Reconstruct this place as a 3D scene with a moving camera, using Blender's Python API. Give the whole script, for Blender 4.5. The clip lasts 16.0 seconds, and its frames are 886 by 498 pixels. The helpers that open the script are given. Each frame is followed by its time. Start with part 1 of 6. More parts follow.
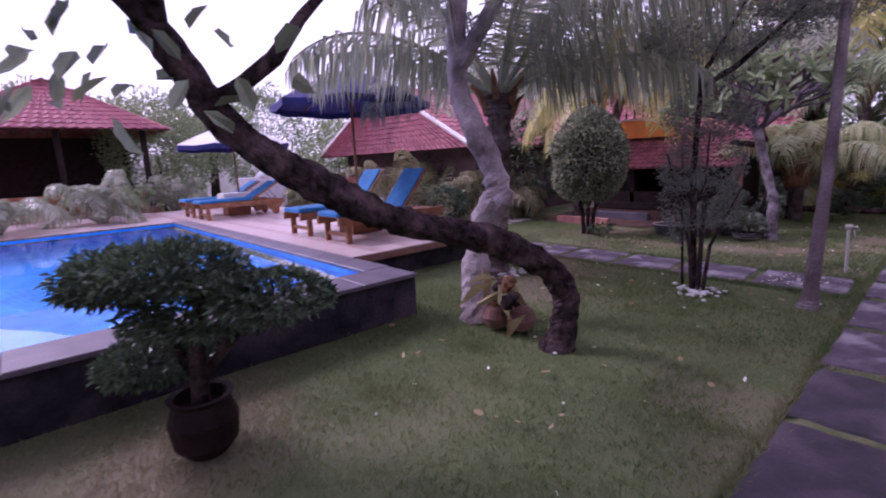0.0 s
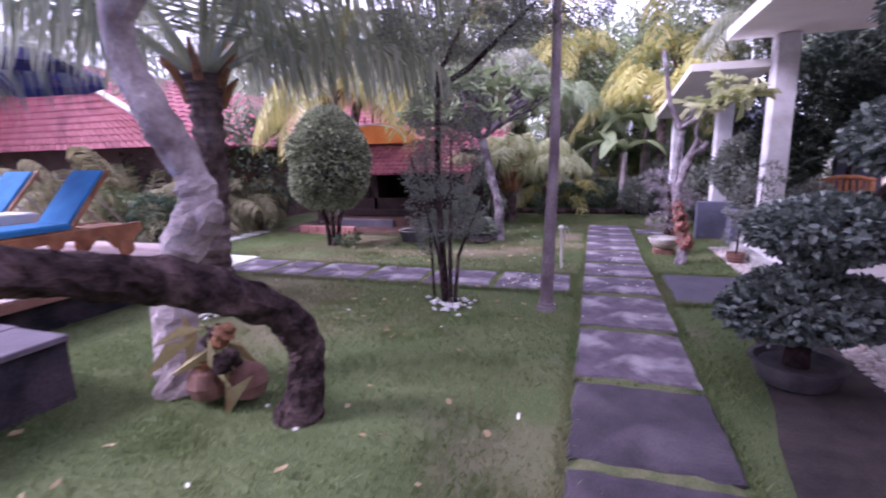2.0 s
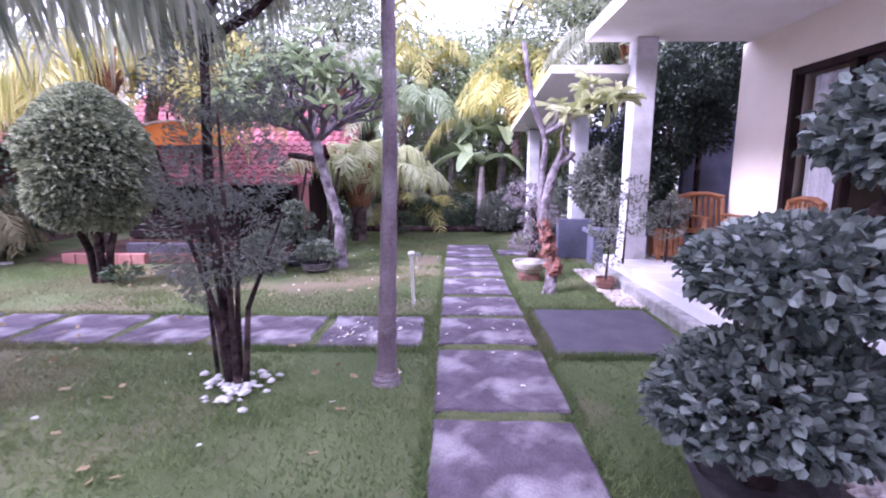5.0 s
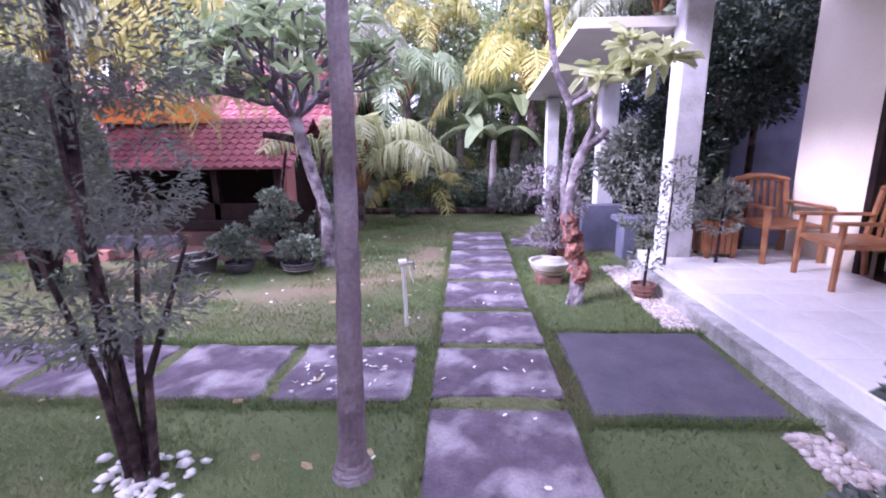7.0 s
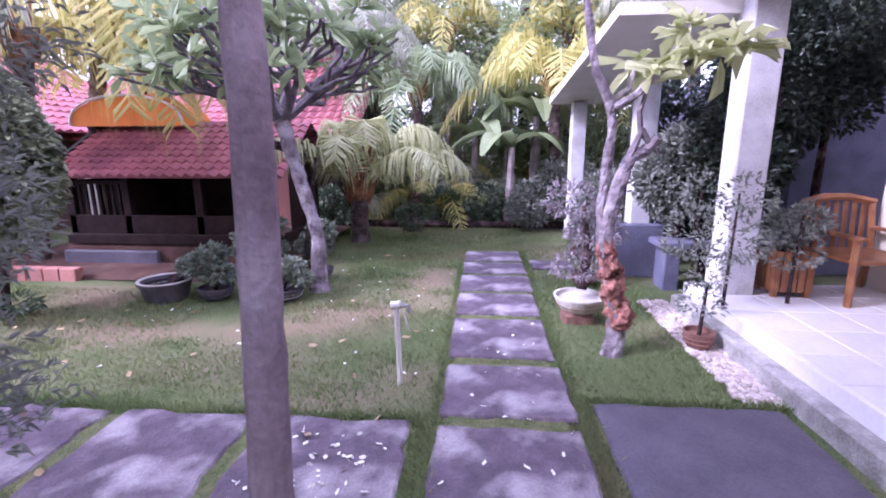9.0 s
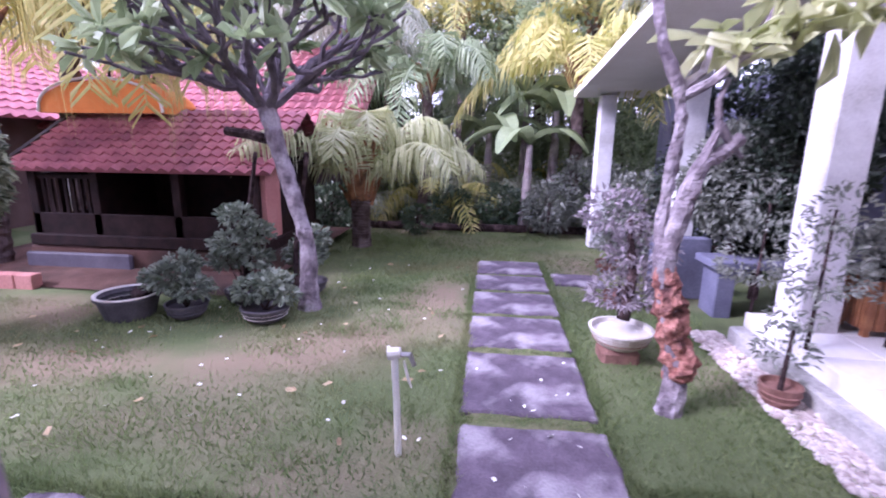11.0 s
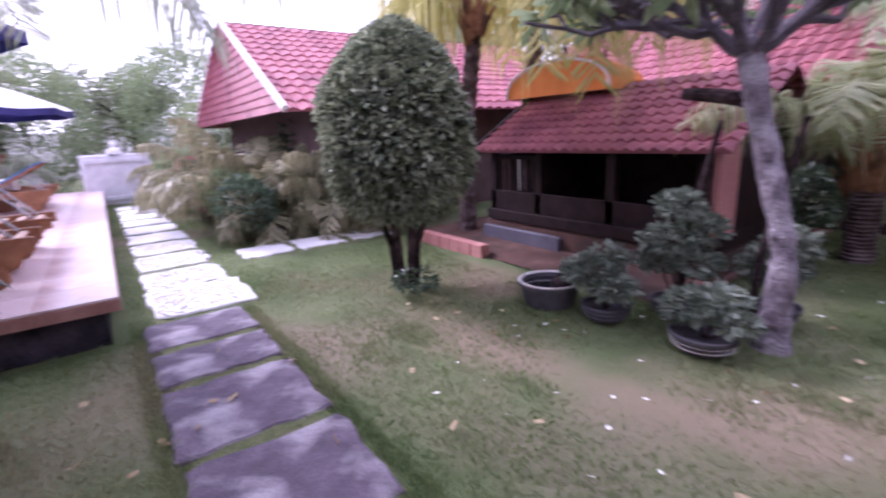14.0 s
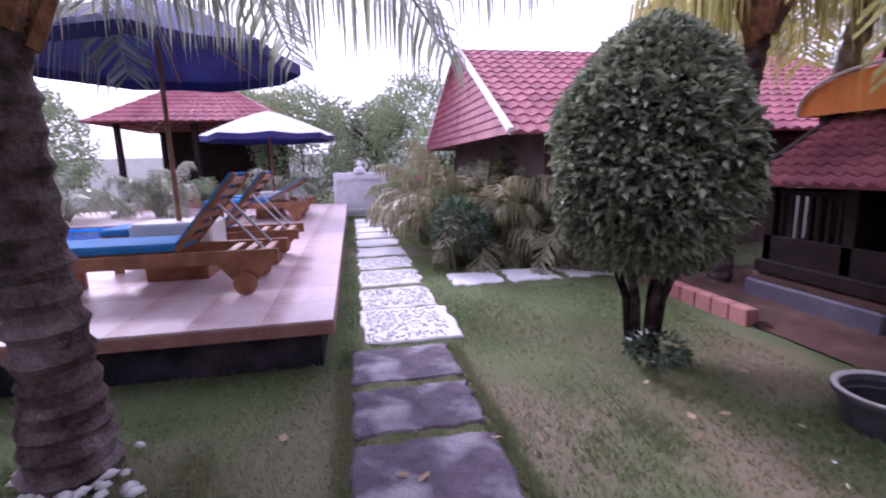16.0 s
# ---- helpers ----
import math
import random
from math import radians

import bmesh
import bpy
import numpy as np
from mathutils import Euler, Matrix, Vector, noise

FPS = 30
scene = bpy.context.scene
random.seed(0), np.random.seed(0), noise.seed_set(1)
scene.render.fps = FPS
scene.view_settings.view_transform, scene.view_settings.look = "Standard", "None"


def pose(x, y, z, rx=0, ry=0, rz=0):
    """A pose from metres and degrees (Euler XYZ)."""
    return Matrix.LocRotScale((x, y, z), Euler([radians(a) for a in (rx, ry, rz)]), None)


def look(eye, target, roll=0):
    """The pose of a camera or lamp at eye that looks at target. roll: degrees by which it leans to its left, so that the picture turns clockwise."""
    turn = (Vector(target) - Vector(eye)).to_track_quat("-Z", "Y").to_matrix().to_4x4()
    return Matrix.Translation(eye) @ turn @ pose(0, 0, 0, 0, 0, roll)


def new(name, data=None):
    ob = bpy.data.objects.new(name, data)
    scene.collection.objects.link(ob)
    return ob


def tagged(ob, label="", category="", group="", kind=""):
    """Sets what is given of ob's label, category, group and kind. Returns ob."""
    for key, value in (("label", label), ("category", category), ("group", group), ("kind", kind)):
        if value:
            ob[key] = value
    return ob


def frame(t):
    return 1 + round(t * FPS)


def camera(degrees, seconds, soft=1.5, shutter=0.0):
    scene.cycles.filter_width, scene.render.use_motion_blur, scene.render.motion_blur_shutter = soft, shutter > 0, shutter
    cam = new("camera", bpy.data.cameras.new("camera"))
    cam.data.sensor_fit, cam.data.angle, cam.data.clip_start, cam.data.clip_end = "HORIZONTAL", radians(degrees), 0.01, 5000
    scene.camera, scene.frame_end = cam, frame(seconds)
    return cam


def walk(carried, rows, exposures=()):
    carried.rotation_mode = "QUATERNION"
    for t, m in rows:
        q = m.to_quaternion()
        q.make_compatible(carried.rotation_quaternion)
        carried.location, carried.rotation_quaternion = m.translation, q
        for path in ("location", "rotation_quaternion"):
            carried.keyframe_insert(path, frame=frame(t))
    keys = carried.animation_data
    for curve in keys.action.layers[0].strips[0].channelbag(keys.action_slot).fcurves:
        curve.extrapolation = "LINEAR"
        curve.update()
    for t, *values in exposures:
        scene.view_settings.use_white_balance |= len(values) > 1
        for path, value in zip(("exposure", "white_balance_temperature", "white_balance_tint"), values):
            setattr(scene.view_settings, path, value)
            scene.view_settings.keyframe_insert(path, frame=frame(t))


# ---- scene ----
cam = camera(86.7, 16.0, soft=1.9, shutter=0.5)
PATH = [
    (0, (0.715, 0.84, 1.477), (-0.75, 2.152, 1.111), -2.6),
    (0.5, (0.539, 1.034, 1.473), (-0.831, 2.449, 1.128), -2.3),
    (1, (0.498, 1.326, 1.408), (-0.73, 2.863, 1.05), -1.5),
    (1.5, (0.402, 1.491, 1.402), (-0.517, 3.24, 1.088), -0.7),
    (2, (0.264, 1.715, 1.43), (-0.341, 3.584, 1.054), -1.3),
    (2.5, (0.28, 1.987, 1.41), (-0.18, 3.905, 1.076), -1.8),
    (3, (0.285, 2.227, 1.386), (-0.081, 4.16, 1.026), -0.5),
    (3.5, (0.239, 2.485, 1.402), (0.035, 4.442, 1.045), -0.2),
    (4, (0.246, 2.736, 1.351), (0.16, 4.705, 1.01), -0.0),
    (4.5, (0.271, 3.026, 1.349), (0.146, 5.001, 1.059), 0.3),
    (5, (0.288, 3.257, 1.328), (0.246, 5.231, 1.01), 0.1),
    (5.2, (0.273, 3.351, 1.322), (0.248, 5.327, 1.013), 0.4),
    (7.5, (0.414, 4.532, 1.488), (0.304, 6.474, 1.026), -0.9),
    (8, (0.427, 4.775, 1.47), (0.34, 6.724, 1.029), -1.1),
    (8.5, (0.417, 4.964, 1.484), (0.26, 6.913, 1.061), -0.5),
    (10.8, (0.313, 5.78, 1.516), (0.161, 7.729, 1.094), 1.0),
    (11, (0.293, 5.881, 1.504), (0.104, 7.823, 1.064), 0.9),
    (11.5, (0.236, 6.036, 1.492), (-0.104, 7.943, 0.995), 0.2),
    (12, (0.177, 6.163, 1.487), (-0.464, 7.986, 0.975), 0.0),
    (12.5, (0.138, 6.365, 1.455), (-0.801, 8.053, 0.939), -0.9),
    (13, (0.074, 6.487, 1.43), (-1.065, 8.035, 0.875), -2.8),
    (13.5, (-0.015, 6.571, 1.449), (-1.358, 7.976, 0.979), -1.3),
    (14, (-0.3, 6.653, 1.399), (-1.886, 7.774, 0.92), -2.6),
    (14.5, (-0.428, 6.729, 1.416), (-2.245, 7.44, 0.976), -1.0),
    (15, (-0.623, 6.75, 1.428), (-2.509, 7.278, 1.021), -0.3),
    (15.5, (-0.838, 6.745, 1.414), (-2.735, 7.248, 1.028), -0.6),
    (16, (-1.012, 6.783, 1.415), (-2.946, 7.145, 1.061), -1.5),
]
walk(cam, [(t, look(eye, target, roll)) for t, eye, target, roll in PATH], [(0, -0.05, 5500, 56), (1.5, 0.55, 5450, 48), (2.5, 1.12, 5250, 44), (3.5, 1.35, 5200, 43), (5, 1.55, 5200, 43), (8, 1.38, 5200, 42), (11, 1.38, 5200, 42), (12.5, 1.5, 5350, 36), (13.5, 1.2, 5350, 38), (14, 0.92, 5350, 40), (16, 0.38, 5350, 41)])

# ---- light ----
world = bpy.data.worlds.new("sky")
scene.world = world
world.use_nodes = True
wn, wl = world.node_tree.nodes, world.node_tree.links
sky = wn.new("ShaderNodeTexSky")
sky.sky_type, sky.sun_disc = "NISHITA", False
sky.sun_elevation, sky.sun_rotation = radians(37), radians(248)
sky.air_density, sky.dust_density = 1.2, 4.0
hazy = wn.new("ShaderNodeMixRGB")
hazy.inputs[0].default_value = 0.75
hazy.inputs[2].default_value = (14.0, 13.4, 14.2, 1)
wl.new(sky.outputs[0], hazy.inputs[1])
wl.new(hazy.outputs[0], wn["Background"].inputs[0])
wn["Background"].inputs[1].default_value = 0.108
sun = new("sun", bpy.data.lights.new("sun", "SUN"))
sun.data.energy, sun.data.angle, sun.data.color = 2.3, radians(14), (1.0, 0.95, 0.88)
sun.matrix_world = look((0, 0, 30), (37.0, 15.0, 0), 0)


# ---- materials ----
def mat(name, a, b, rough=0.8, scale=6.0, bump=0.2, c=None, fine=60.0, metal=0.0, island=0.0, obj=0.0, trans=0.0, spec=0.5):
    """Two noise scales between colours a, b (and stain c), with relief; island, obj: change from piece to piece."""
    m = bpy.data.materials.new(name)
    m.use_nodes = True
    n, l = m.node_tree.nodes, m.node_tree.links
    p = n["Principled BSDF"]
    tc = n.new("ShaderNodeTexCoord")
    n1, n2 = n.new("ShaderNodeTexNoise"), n.new("ShaderNodeTexNoise")
    n1.inputs["Scale"].default_value, n1.inputs["Detail"].default_value = scale, 6
    n2.inputs["Scale"].default_value, n2.inputs["Detail"].default_value = fine, 3
    for k in (n1, n2):
        l.new(tc.outputs["Object"], k.inputs["Vector"])
    ramp = n.new("ShaderNodeMapRange")
    ramp.inputs[1].default_value, ramp.inputs[2].default_value = 0.32, 0.68
    l.new(n1.outputs["Fac"], ramp.inputs[0])
    fac = ramp.outputs[0]
    if island or obj:
        src = n.new("ShaderNodeNewGeometry").outputs["Random Per Island"] if island else n.new("ShaderNodeObjectInfo").outputs["Random"]
        mx = n.new("ShaderNodeMix")
        mx.inputs[0].default_value = island or obj
        l.new(fac, mx.inputs[2])
        l.new(src, mx.inputs[3])
        fac = mx.outputs[0]
    m1 = n.new("ShaderNodeMixRGB")
    m1.inputs[1].default_value, m1.inputs[2].default_value = (*a, 1), (*b, 1)
    l.new(fac, m1.inputs[0])
    out = m1.outputs[0]
    if c:
        n3 = n.new("ShaderNodeTexNoise")
        n3.inputs["Scale"].default_value, n3.inputs["Detail"].default_value = scale * 0.37, 5
        l.new(tc.outputs["Object"], n3.inputs["Vector"])
        r3 = n.new("ShaderNodeMapRange")
        r3.inputs[1].default_value, r3.inputs[2].default_value = 0.5, 0.66
        l.new(n3.outputs["Fac"], r3.inputs[0])
        m3 = n.new("ShaderNodeMixRGB")
        m3.inputs[2].default_value = (*c, 1)
        l.new(r3.outputs[0], m3.inputs[0])
        l.new(out, m3.inputs[1])
        out = m3.outputs[0]
    m2 = n.new("ShaderNodeMixRGB")
    m2.blend_type = "OVERLAY"
    m2.inputs[0].default_value = 0.35
    l.new(out, m2.inputs[1])
    l.new(n2.outputs["Fac"], m2.inputs[2])
    l.new(m2.outputs[0], p.inputs["Base Color"])
    p.inputs["Roughness"].default_value, p.inputs["Metallic"].default_value = rough, metal
    p.inputs["Specular IOR Level"].default_value = spec
    if bump:
        bp = n.new("ShaderNodeBump")
        bp.inputs["Strength"].default_value, bp.inputs["Distance"].default_value = bump, 0.02
        ad = n.new("ShaderNodeMath")
        l.new(n1.outputs["Fac"], ad.inputs[0])
        l.new(n2.outputs["Fac"], ad.inputs[1])
        l.new(ad.outputs[0], bp.inputs["Height"])
        l.new(bp.outputs[0], p.inputs["Normal"])
    if trans:
        t = n.new("ShaderNodeBsdfTranslucent")
        l.new(out, t.inputs["Color"])
        s = n.new("ShaderNodeMixShader")
        s.inputs[0].default_value = trans
        l.new(p.outputs[0], s.inputs[1])
        l.new(t.outputs[0], s.inputs[2])
        l.new(s.outputs[0], n["Material Output"].inputs["Surface"])
    return m


LAWN = mat("lawn", (0.1, 0.135, 0.055), (0.17, 0.2, 0.095), 0.95, 1.3, 0.6, (0.26, 0.215, 0.15), 120, spec=0.15)
GRASS = mat("grass_blades", (0.115, 0.18, 0.065), (0.3, 0.35, 0.16), 0.75, 1.1, 0, (0.32, 0.28, 0.17), 40, island=0.45, trans=0.4, spec=0.2)
SOIL = mat("red_soil", (0.1, 0.055, 0.045), (0.17, 0.1, 0.08), 0.95, 3, 0.6, (0.06, 0.042, 0.035), spec=0.15)


def wear(m, spots, colour):
    """Lets bare earth of the given colour show through in soft uneven spots (x, y, rx, ry, turn)."""
    n, l = m.node_tree.nodes, m.node_tree.links
    tc, ns = n.new("ShaderNodeTexCoord"), n.new("ShaderNodeTexNoise")
    ns.inputs["Scale"].default_value, ns.inputs["Detail"].default_value = 2.6, 7
    l.new(tc.outputs["Object"], ns.inputs["Vector"])
    total = None
    for x, y, rx, ry, turn in spots:
        mp, gr = n.new("ShaderNodeMapping"), n.new("ShaderNodeTexGradient")
        mp.vector_type, gr.gradient_type = "TEXTURE", "SPHERICAL"
        mp.inputs["Location"].default_value = (x, y, 0)
        mp.inputs["Rotation"].default_value = (0, 0, radians(turn))
        mp.inputs["Scale"].default_value = (rx, ry, 1)
        l.new(tc.outputs["Object"], mp.inputs["Vector"])
        l.new(mp.outputs[0], gr.inputs["Vector"])
        if total is None:
            total = gr.outputs["Fac"]
        else:
            mx = n.new("ShaderNodeMath")
            mx.operation = "MAXIMUM"
            l.new(total, mx.inputs[0])
            l.new(gr.outputs["Fac"], mx.inputs[1])
            total = mx.outputs[0]
    ad = n.new("ShaderNodeMath")
    ad.operation = "MULTIPLY_ADD"
    ad.inputs[1].default_value = 1.1
    l.new(total, ad.inputs[0])
    l.new(ns.outputs["Fac"], ad.inputs[2])
    rg = n.new("ShaderNodeMapRange")
    rg.inputs[1].default_value, rg.inputs[2].default_value = 0.7, 1.35
    l.new(ad.outputs[0], rg.inputs[0])
    p = n["Principled BSDF"]
    old_ = p.inputs["Base Color"].links[0].from_socket
    mc = n.new("ShaderNodeMixRGB")
    mc.inputs[2].default_value = (*colour, 1)
    l.new(rg.outputs[0], mc.inputs[0])
    l.new(old_, mc.inputs[1])
    l.new(mc.outputs[0], p.inputs["Base Color"])


WEAR_SPOTS = ((-0.95, 9.05, 1.7, 0.75, 28), (-0.2, 10.3, 0.6, 1.3, -12), (-2.6, 8.6, 1.2, 0.6, 0), (-3.6, 9.5, 1.0, 0.7, 0))
wear(LAWN, WEAR_SPOTS, (0.25, 0.2, 0.135))
SLAB = mat("slab_stone", (0.075, 0.058, 0.08), (0.17, 0.13, 0.17), 0.8, 8.0, 0.6, (0.4, 0.36, 0.39), 70, obj=0.2)
DARKSLAB = mat("slate", (0.085, 0.075, 0.1), (0.13, 0.115, 0.145), 0.7, 4.0, 0.3, None, 70)
# Darker copy of the slab stone: damp plus shade put into the colour.
DAMPSHADESLAB = mat("damp_shaded_slab_stone", (0.035, 0.028, 0.039), (0.075, 0.058, 0.078), 0.75, 6.0, 0.5, (0.11, 0.09, 0.11), 70, obj=0.2)
MOSS = mat("moss_joint", (0.1, 0.13, 0.045), (0.2, 0.2, 0.1), 0.95, 9, 0.8)
WHITESTONE = mat("white_pebble", (0.62, 0.6, 0.58), (0.85, 0.83, 0.82), 0.75, 8, 0.3, None, 80, island=0.5)
PEBBLE = mat("river_pebble", (0.35, 0.27, 0.25), (0.75, 0.68, 0.66), 0.7, 8, 0.3, None, 80, island=0.8)
BARK = mat("rough_bark", (0.014, 0.009, 0.01), (0.075, 0.05, 0.05), 0.95, 16, 1.0, (0.15, 0.1, 0.1), 45, spec=0.12)
PALEBARK = mat("pale_bark", (0.28, 0.22, 0.23), (0.55, 0.47, 0.48), 0.9, 6, 0.7, (0.16, 0.12, 0.12), 40)
MOTTLED = mat("mottled_grey_bark", (0.1, 0.08, 0.095), (0.3, 0.25, 0.275), 0.9, 12, 0.8, (0.46, 0.41, 0.44), 50, spec=0.2)
PALMBARK = mat("palm_bark", (0.055, 0.036, 0.034), (0.19, 0.14, 0.135), 0.95, 9, 1.0, (0.28, 0.22, 0.22), 50, spec=0.15)
SMOOTHPALM = mat("smooth_palm_bark", (0.17, 0.125, 0.145), (0.31, 0.245, 0.27), 0.85, 5, 0.4, (0.38, 0.33, 0.36), 50, spec=0.2)
FIBRE = mat("palm_fibre", (0.2, 0.085, 0.04), (0.4, 0.19, 0.09), 0.9, 14, 0.8, (0.1, 0.05, 0.03), 60)
FROND = mat("palm_leaf", (0.22, 0.26, 0.16), (0.6, 0.6, 0.47), 0.4, 3, 0, None, 20, island=0.7, trans=0.45)
TREELEAF = mat("tree_leaf", (0.08, 0.11, 0.055), (0.48, 0.52, 0.34), 0.5, 3, 0, None, 20, island=0.75, trans=0.45)
YFROND = mat("yellow_palm_leaf", (0.36, 0.38, 0.08), (0.8, 0.7, 0.3), 0.5, 3, 0, None, 20, island=0.7, trans=0.4)
PALEFROND = mat("pale_green_palm_leaf", (0.3, 0.34, 0.13), (0.78, 0.78, 0.5), 0.4, 3, 0, None, 20, island=0.7, trans=0.45)
# Near-black copy of the dark leaf: deep shade put into the colour.
SHADELEAF = mat("shaded_leaf", (0.012, 0.02, 0.014), (0.06, 0.08, 0.055), 0.45, 3, 0, None, 20, island=0.75, trans=0.08)
DRYLEAF = mat("dry_leaf", (0.35, 0.24, 0.13), (0.6, 0.48, 0.3), 0.8, 5, 0, None, 30, island=0.6, trans=0.2)
LEAF = mat("dark_leaf", (0.035, 0.065, 0.035), (0.16, 0.22, 0.13), 0.38, 3, 0, None, 20, island=0.75, trans=0.15)
TOPLEAF = mat("topiary_leaf", (0.025, 0.05, 0.022), (0.62, 0.65, 0.44), 0.4, 3, 0, None, 20, island=0.75, trans=0.2)
GLOSSLEAF = mat("glossy_round_leaf", (0.035, 0.055, 0.045), (0.33, 0.37, 0.34), 0.25, 3, 0, None, 20, island=0.75, trans=0.1)
PALELEAF = mat("pale_leaf", (0.16, 0.23, 0.1), (0.42, 0.48, 0.28), 0.45, 3, 0, None, 20, island=0.7, trans=0.35)
GREYLEAF = mat("grey_fine_leaf", (0.12, 0.135, 0.11), (0.34, 0.35, 0.31), 0.6, 3, 0, None, 20, island=0.7, trans=0.25)
REDLEAF = mat("red_leaf", (0.28, 0.1, 0.08), (0.5, 0.25, 0.22), 0.6, 3, 0, None, 20, island=0.7, trans=0.3)
PAINT = mat("white_wall_paint", (0.72, 0.68, 0.64), (0.8, 0.77, 0.74), 0.85, 2, 0.1, (0.66, 0.62, 0.58))
COLUMN = mat("weathered_white_paint", (0.58, 0.56, 0.6), (0.76, 0.74, 0.77), 0.85, 4, 0.2, (0.4, 0.38, 0.38))
CREAM = mat("cream_wall_paint", (0.76, 0.66, 0.56), (0.82, 0.73, 0.63), 0.85, 2, 0.1)
KERB = mat("mossy_concrete", (0.3, 0.29, 0.28), (0.5, 0.48, 0.47), 0.95, 8, 0.5, (0.14, 0.14, 0.12))
TILE = mat("white_floor_tile", (0.74, 0.72, 0.74), (0.84, 0.82, 0.83), 0.25, 3, 0.03, None, 30, obj=0.4)
GLOSSWHITE = mat("white_glazed_tile", (0.8, 0.79, 0.82), (0.88, 0.87, 0.9), 0.25, 3, 0.03, None, 30)
DECKTILE = mat("pink_deck_tile", (0.64, 0.5, 0.49), (0.78, 0.64, 0.63), 0.28, 2.5, 0.05, (0.45, 0.27, 0.26), 40, obj=0.35)
DECKEDGE = mat("red_deck_edge", (0.3, 0.14, 0.11), (0.42, 0.22, 0.18), 0.6, 5, 0.2)
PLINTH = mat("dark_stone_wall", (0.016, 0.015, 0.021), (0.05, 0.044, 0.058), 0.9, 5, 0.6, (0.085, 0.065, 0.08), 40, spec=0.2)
COPING = mat("pool_coping", (0.1, 0.08, 0.105), (0.19, 0.155, 0.2), 0.5, 4, 0.2, None, 60, obj=0.4)
POOLTILE = mat("blue_pool_tile", (0.015, 0.28, 0.9), (0.06, 0.45, 0.95), 0.3, 3, 0.1)
TEAK = mat("teak_wood", (0.2, 0.075, 0.03), (0.36, 0.16, 0.07), 0.5, 7, 0.2, None, 90)
DARKWOOD = mat("dark_stained_wood", (0.012, 0.006, 0.006), (0.03, 0.015, 0.014), 0.7, 7, 0.3, None, 80, spec=0.2)
GREYBLUE = mat("blue_grey_wall_paint", (0.12, 0.12, 0.19), (0.19, 0.19, 0.27), 0.85, 3, 0.15, (0.09, 0.09, 0.13))
CUSHION = mat("blue_canvas", (0.015, 0.15, 0.38), (0.03, 0.22, 0.5), 0.85, 5, 0.2, None, 200)
NAVY = mat("navy_canvas", (0.022, 0.02, 0.1), (0.045, 0.04, 0.16), 0.85, 3, 0.2, None, 150)
CANVASWHITE = mat("bleached_canvas", (0.62, 0.6, 0.62), (0.78, 0.76, 0.78), 0.9, 3, 0.2, None, 150)
ROOF = mat("red_roof_tile", (0.3, 0.085, 0.1), (0.44, 0.16, 0.18), 0.7, 5, 0.3, (0.24, 0.07, 0.09), 50, island=0.5)
ORANGE = mat("orange_canvas", (0.7, 0.2, 0.03), (0.85, 0.3, 0.06), 0.8, 3, 0.1)
BRICK = mat("salmon_wall_paint", (0.42, 0.17, 0.15), (0.52, 0.24, 0.21), 0.85, 3, 0.2)
CERAMIC = mat("white_ceramic", (0.62, 0.58, 0.54), (0.75, 0.72, 0.68), 0.35, 5, 0.05, (0.45, 0.38, 0.33))
GREYPOT = mat("grey_pot", (0.05, 0.045, 0.055), (0.12, 0.105, 0.12), 0.7, 8, 0.3)
BRONZEPOT = mat("brown_clay", (0.16, 0.075, 0.06), (0.3, 0.16, 0.13), 0.8, 8, 0.3)
WATERDARK = mat("standing_water", (0.02, 0.02, 0.02), (0.03, 0.03, 0.035), 0.05, 3, 0.02)
PVC = mat("white_pvc", (0.7, 0.68, 0.62), (0.78, 0.76, 0.7), 0.45, 5, 0.02)
METAL = mat("grey_metal", (0.3, 0.29, 0.3), (0.45, 0.44, 0.45), 0.35, 5, 0.05, None, 60, metal=0.9)
CURTAIN = mat("grey_curtain", (0.5, 0.49, 0.52), (0.62, 0.6, 0.64), 0.9, 4, 0.1)
STATUE = mat("pale_carved_stone", (0.6, 0.58, 0.6), (0.75, 0.73, 0.75), 0.9, 6, 0.5)
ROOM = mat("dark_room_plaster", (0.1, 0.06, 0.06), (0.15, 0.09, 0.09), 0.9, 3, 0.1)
FLOWER = mat("white_petal", (0.8, 0.78, 0.7), (0.88, 0.86, 0.8), 0.6, 5, 0)


def glass_mat(name, colour, rough, mixw=0.0):
    m = bpy.data.materials.new(name)
    m.use_nodes = True
    n, l = m.node_tree.nodes, m.node_tree.links
    p = n["Principled BSDF"]
    p.inputs["Base Color"].default_value = (*colour, 1)
    p.inputs["Roughness"].default_value = rough
    p.inputs["Transmission Weight"].default_value = 1.0
    p.inputs["IOR"].default_value = 1.33
    t = n.new("ShaderNodeTexNoise")
    t.inputs["Scale"].default_value = 3.0
    b = n.new("ShaderNodeBump")
    b.inputs["Strength"].default_value, b.inputs["Distance"].default_value = 0.15, 0.05
    l.new(t.outputs["Fac"], b.inputs["Height"])
    l.new(b.outputs[0], p.inputs["Normal"])
    return m


WATER = glass_mat("pool_water", (0.8, 0.95, 1.0), 0.02)

# ---- mesh tools ----
rng = np.random.default_rng(7)


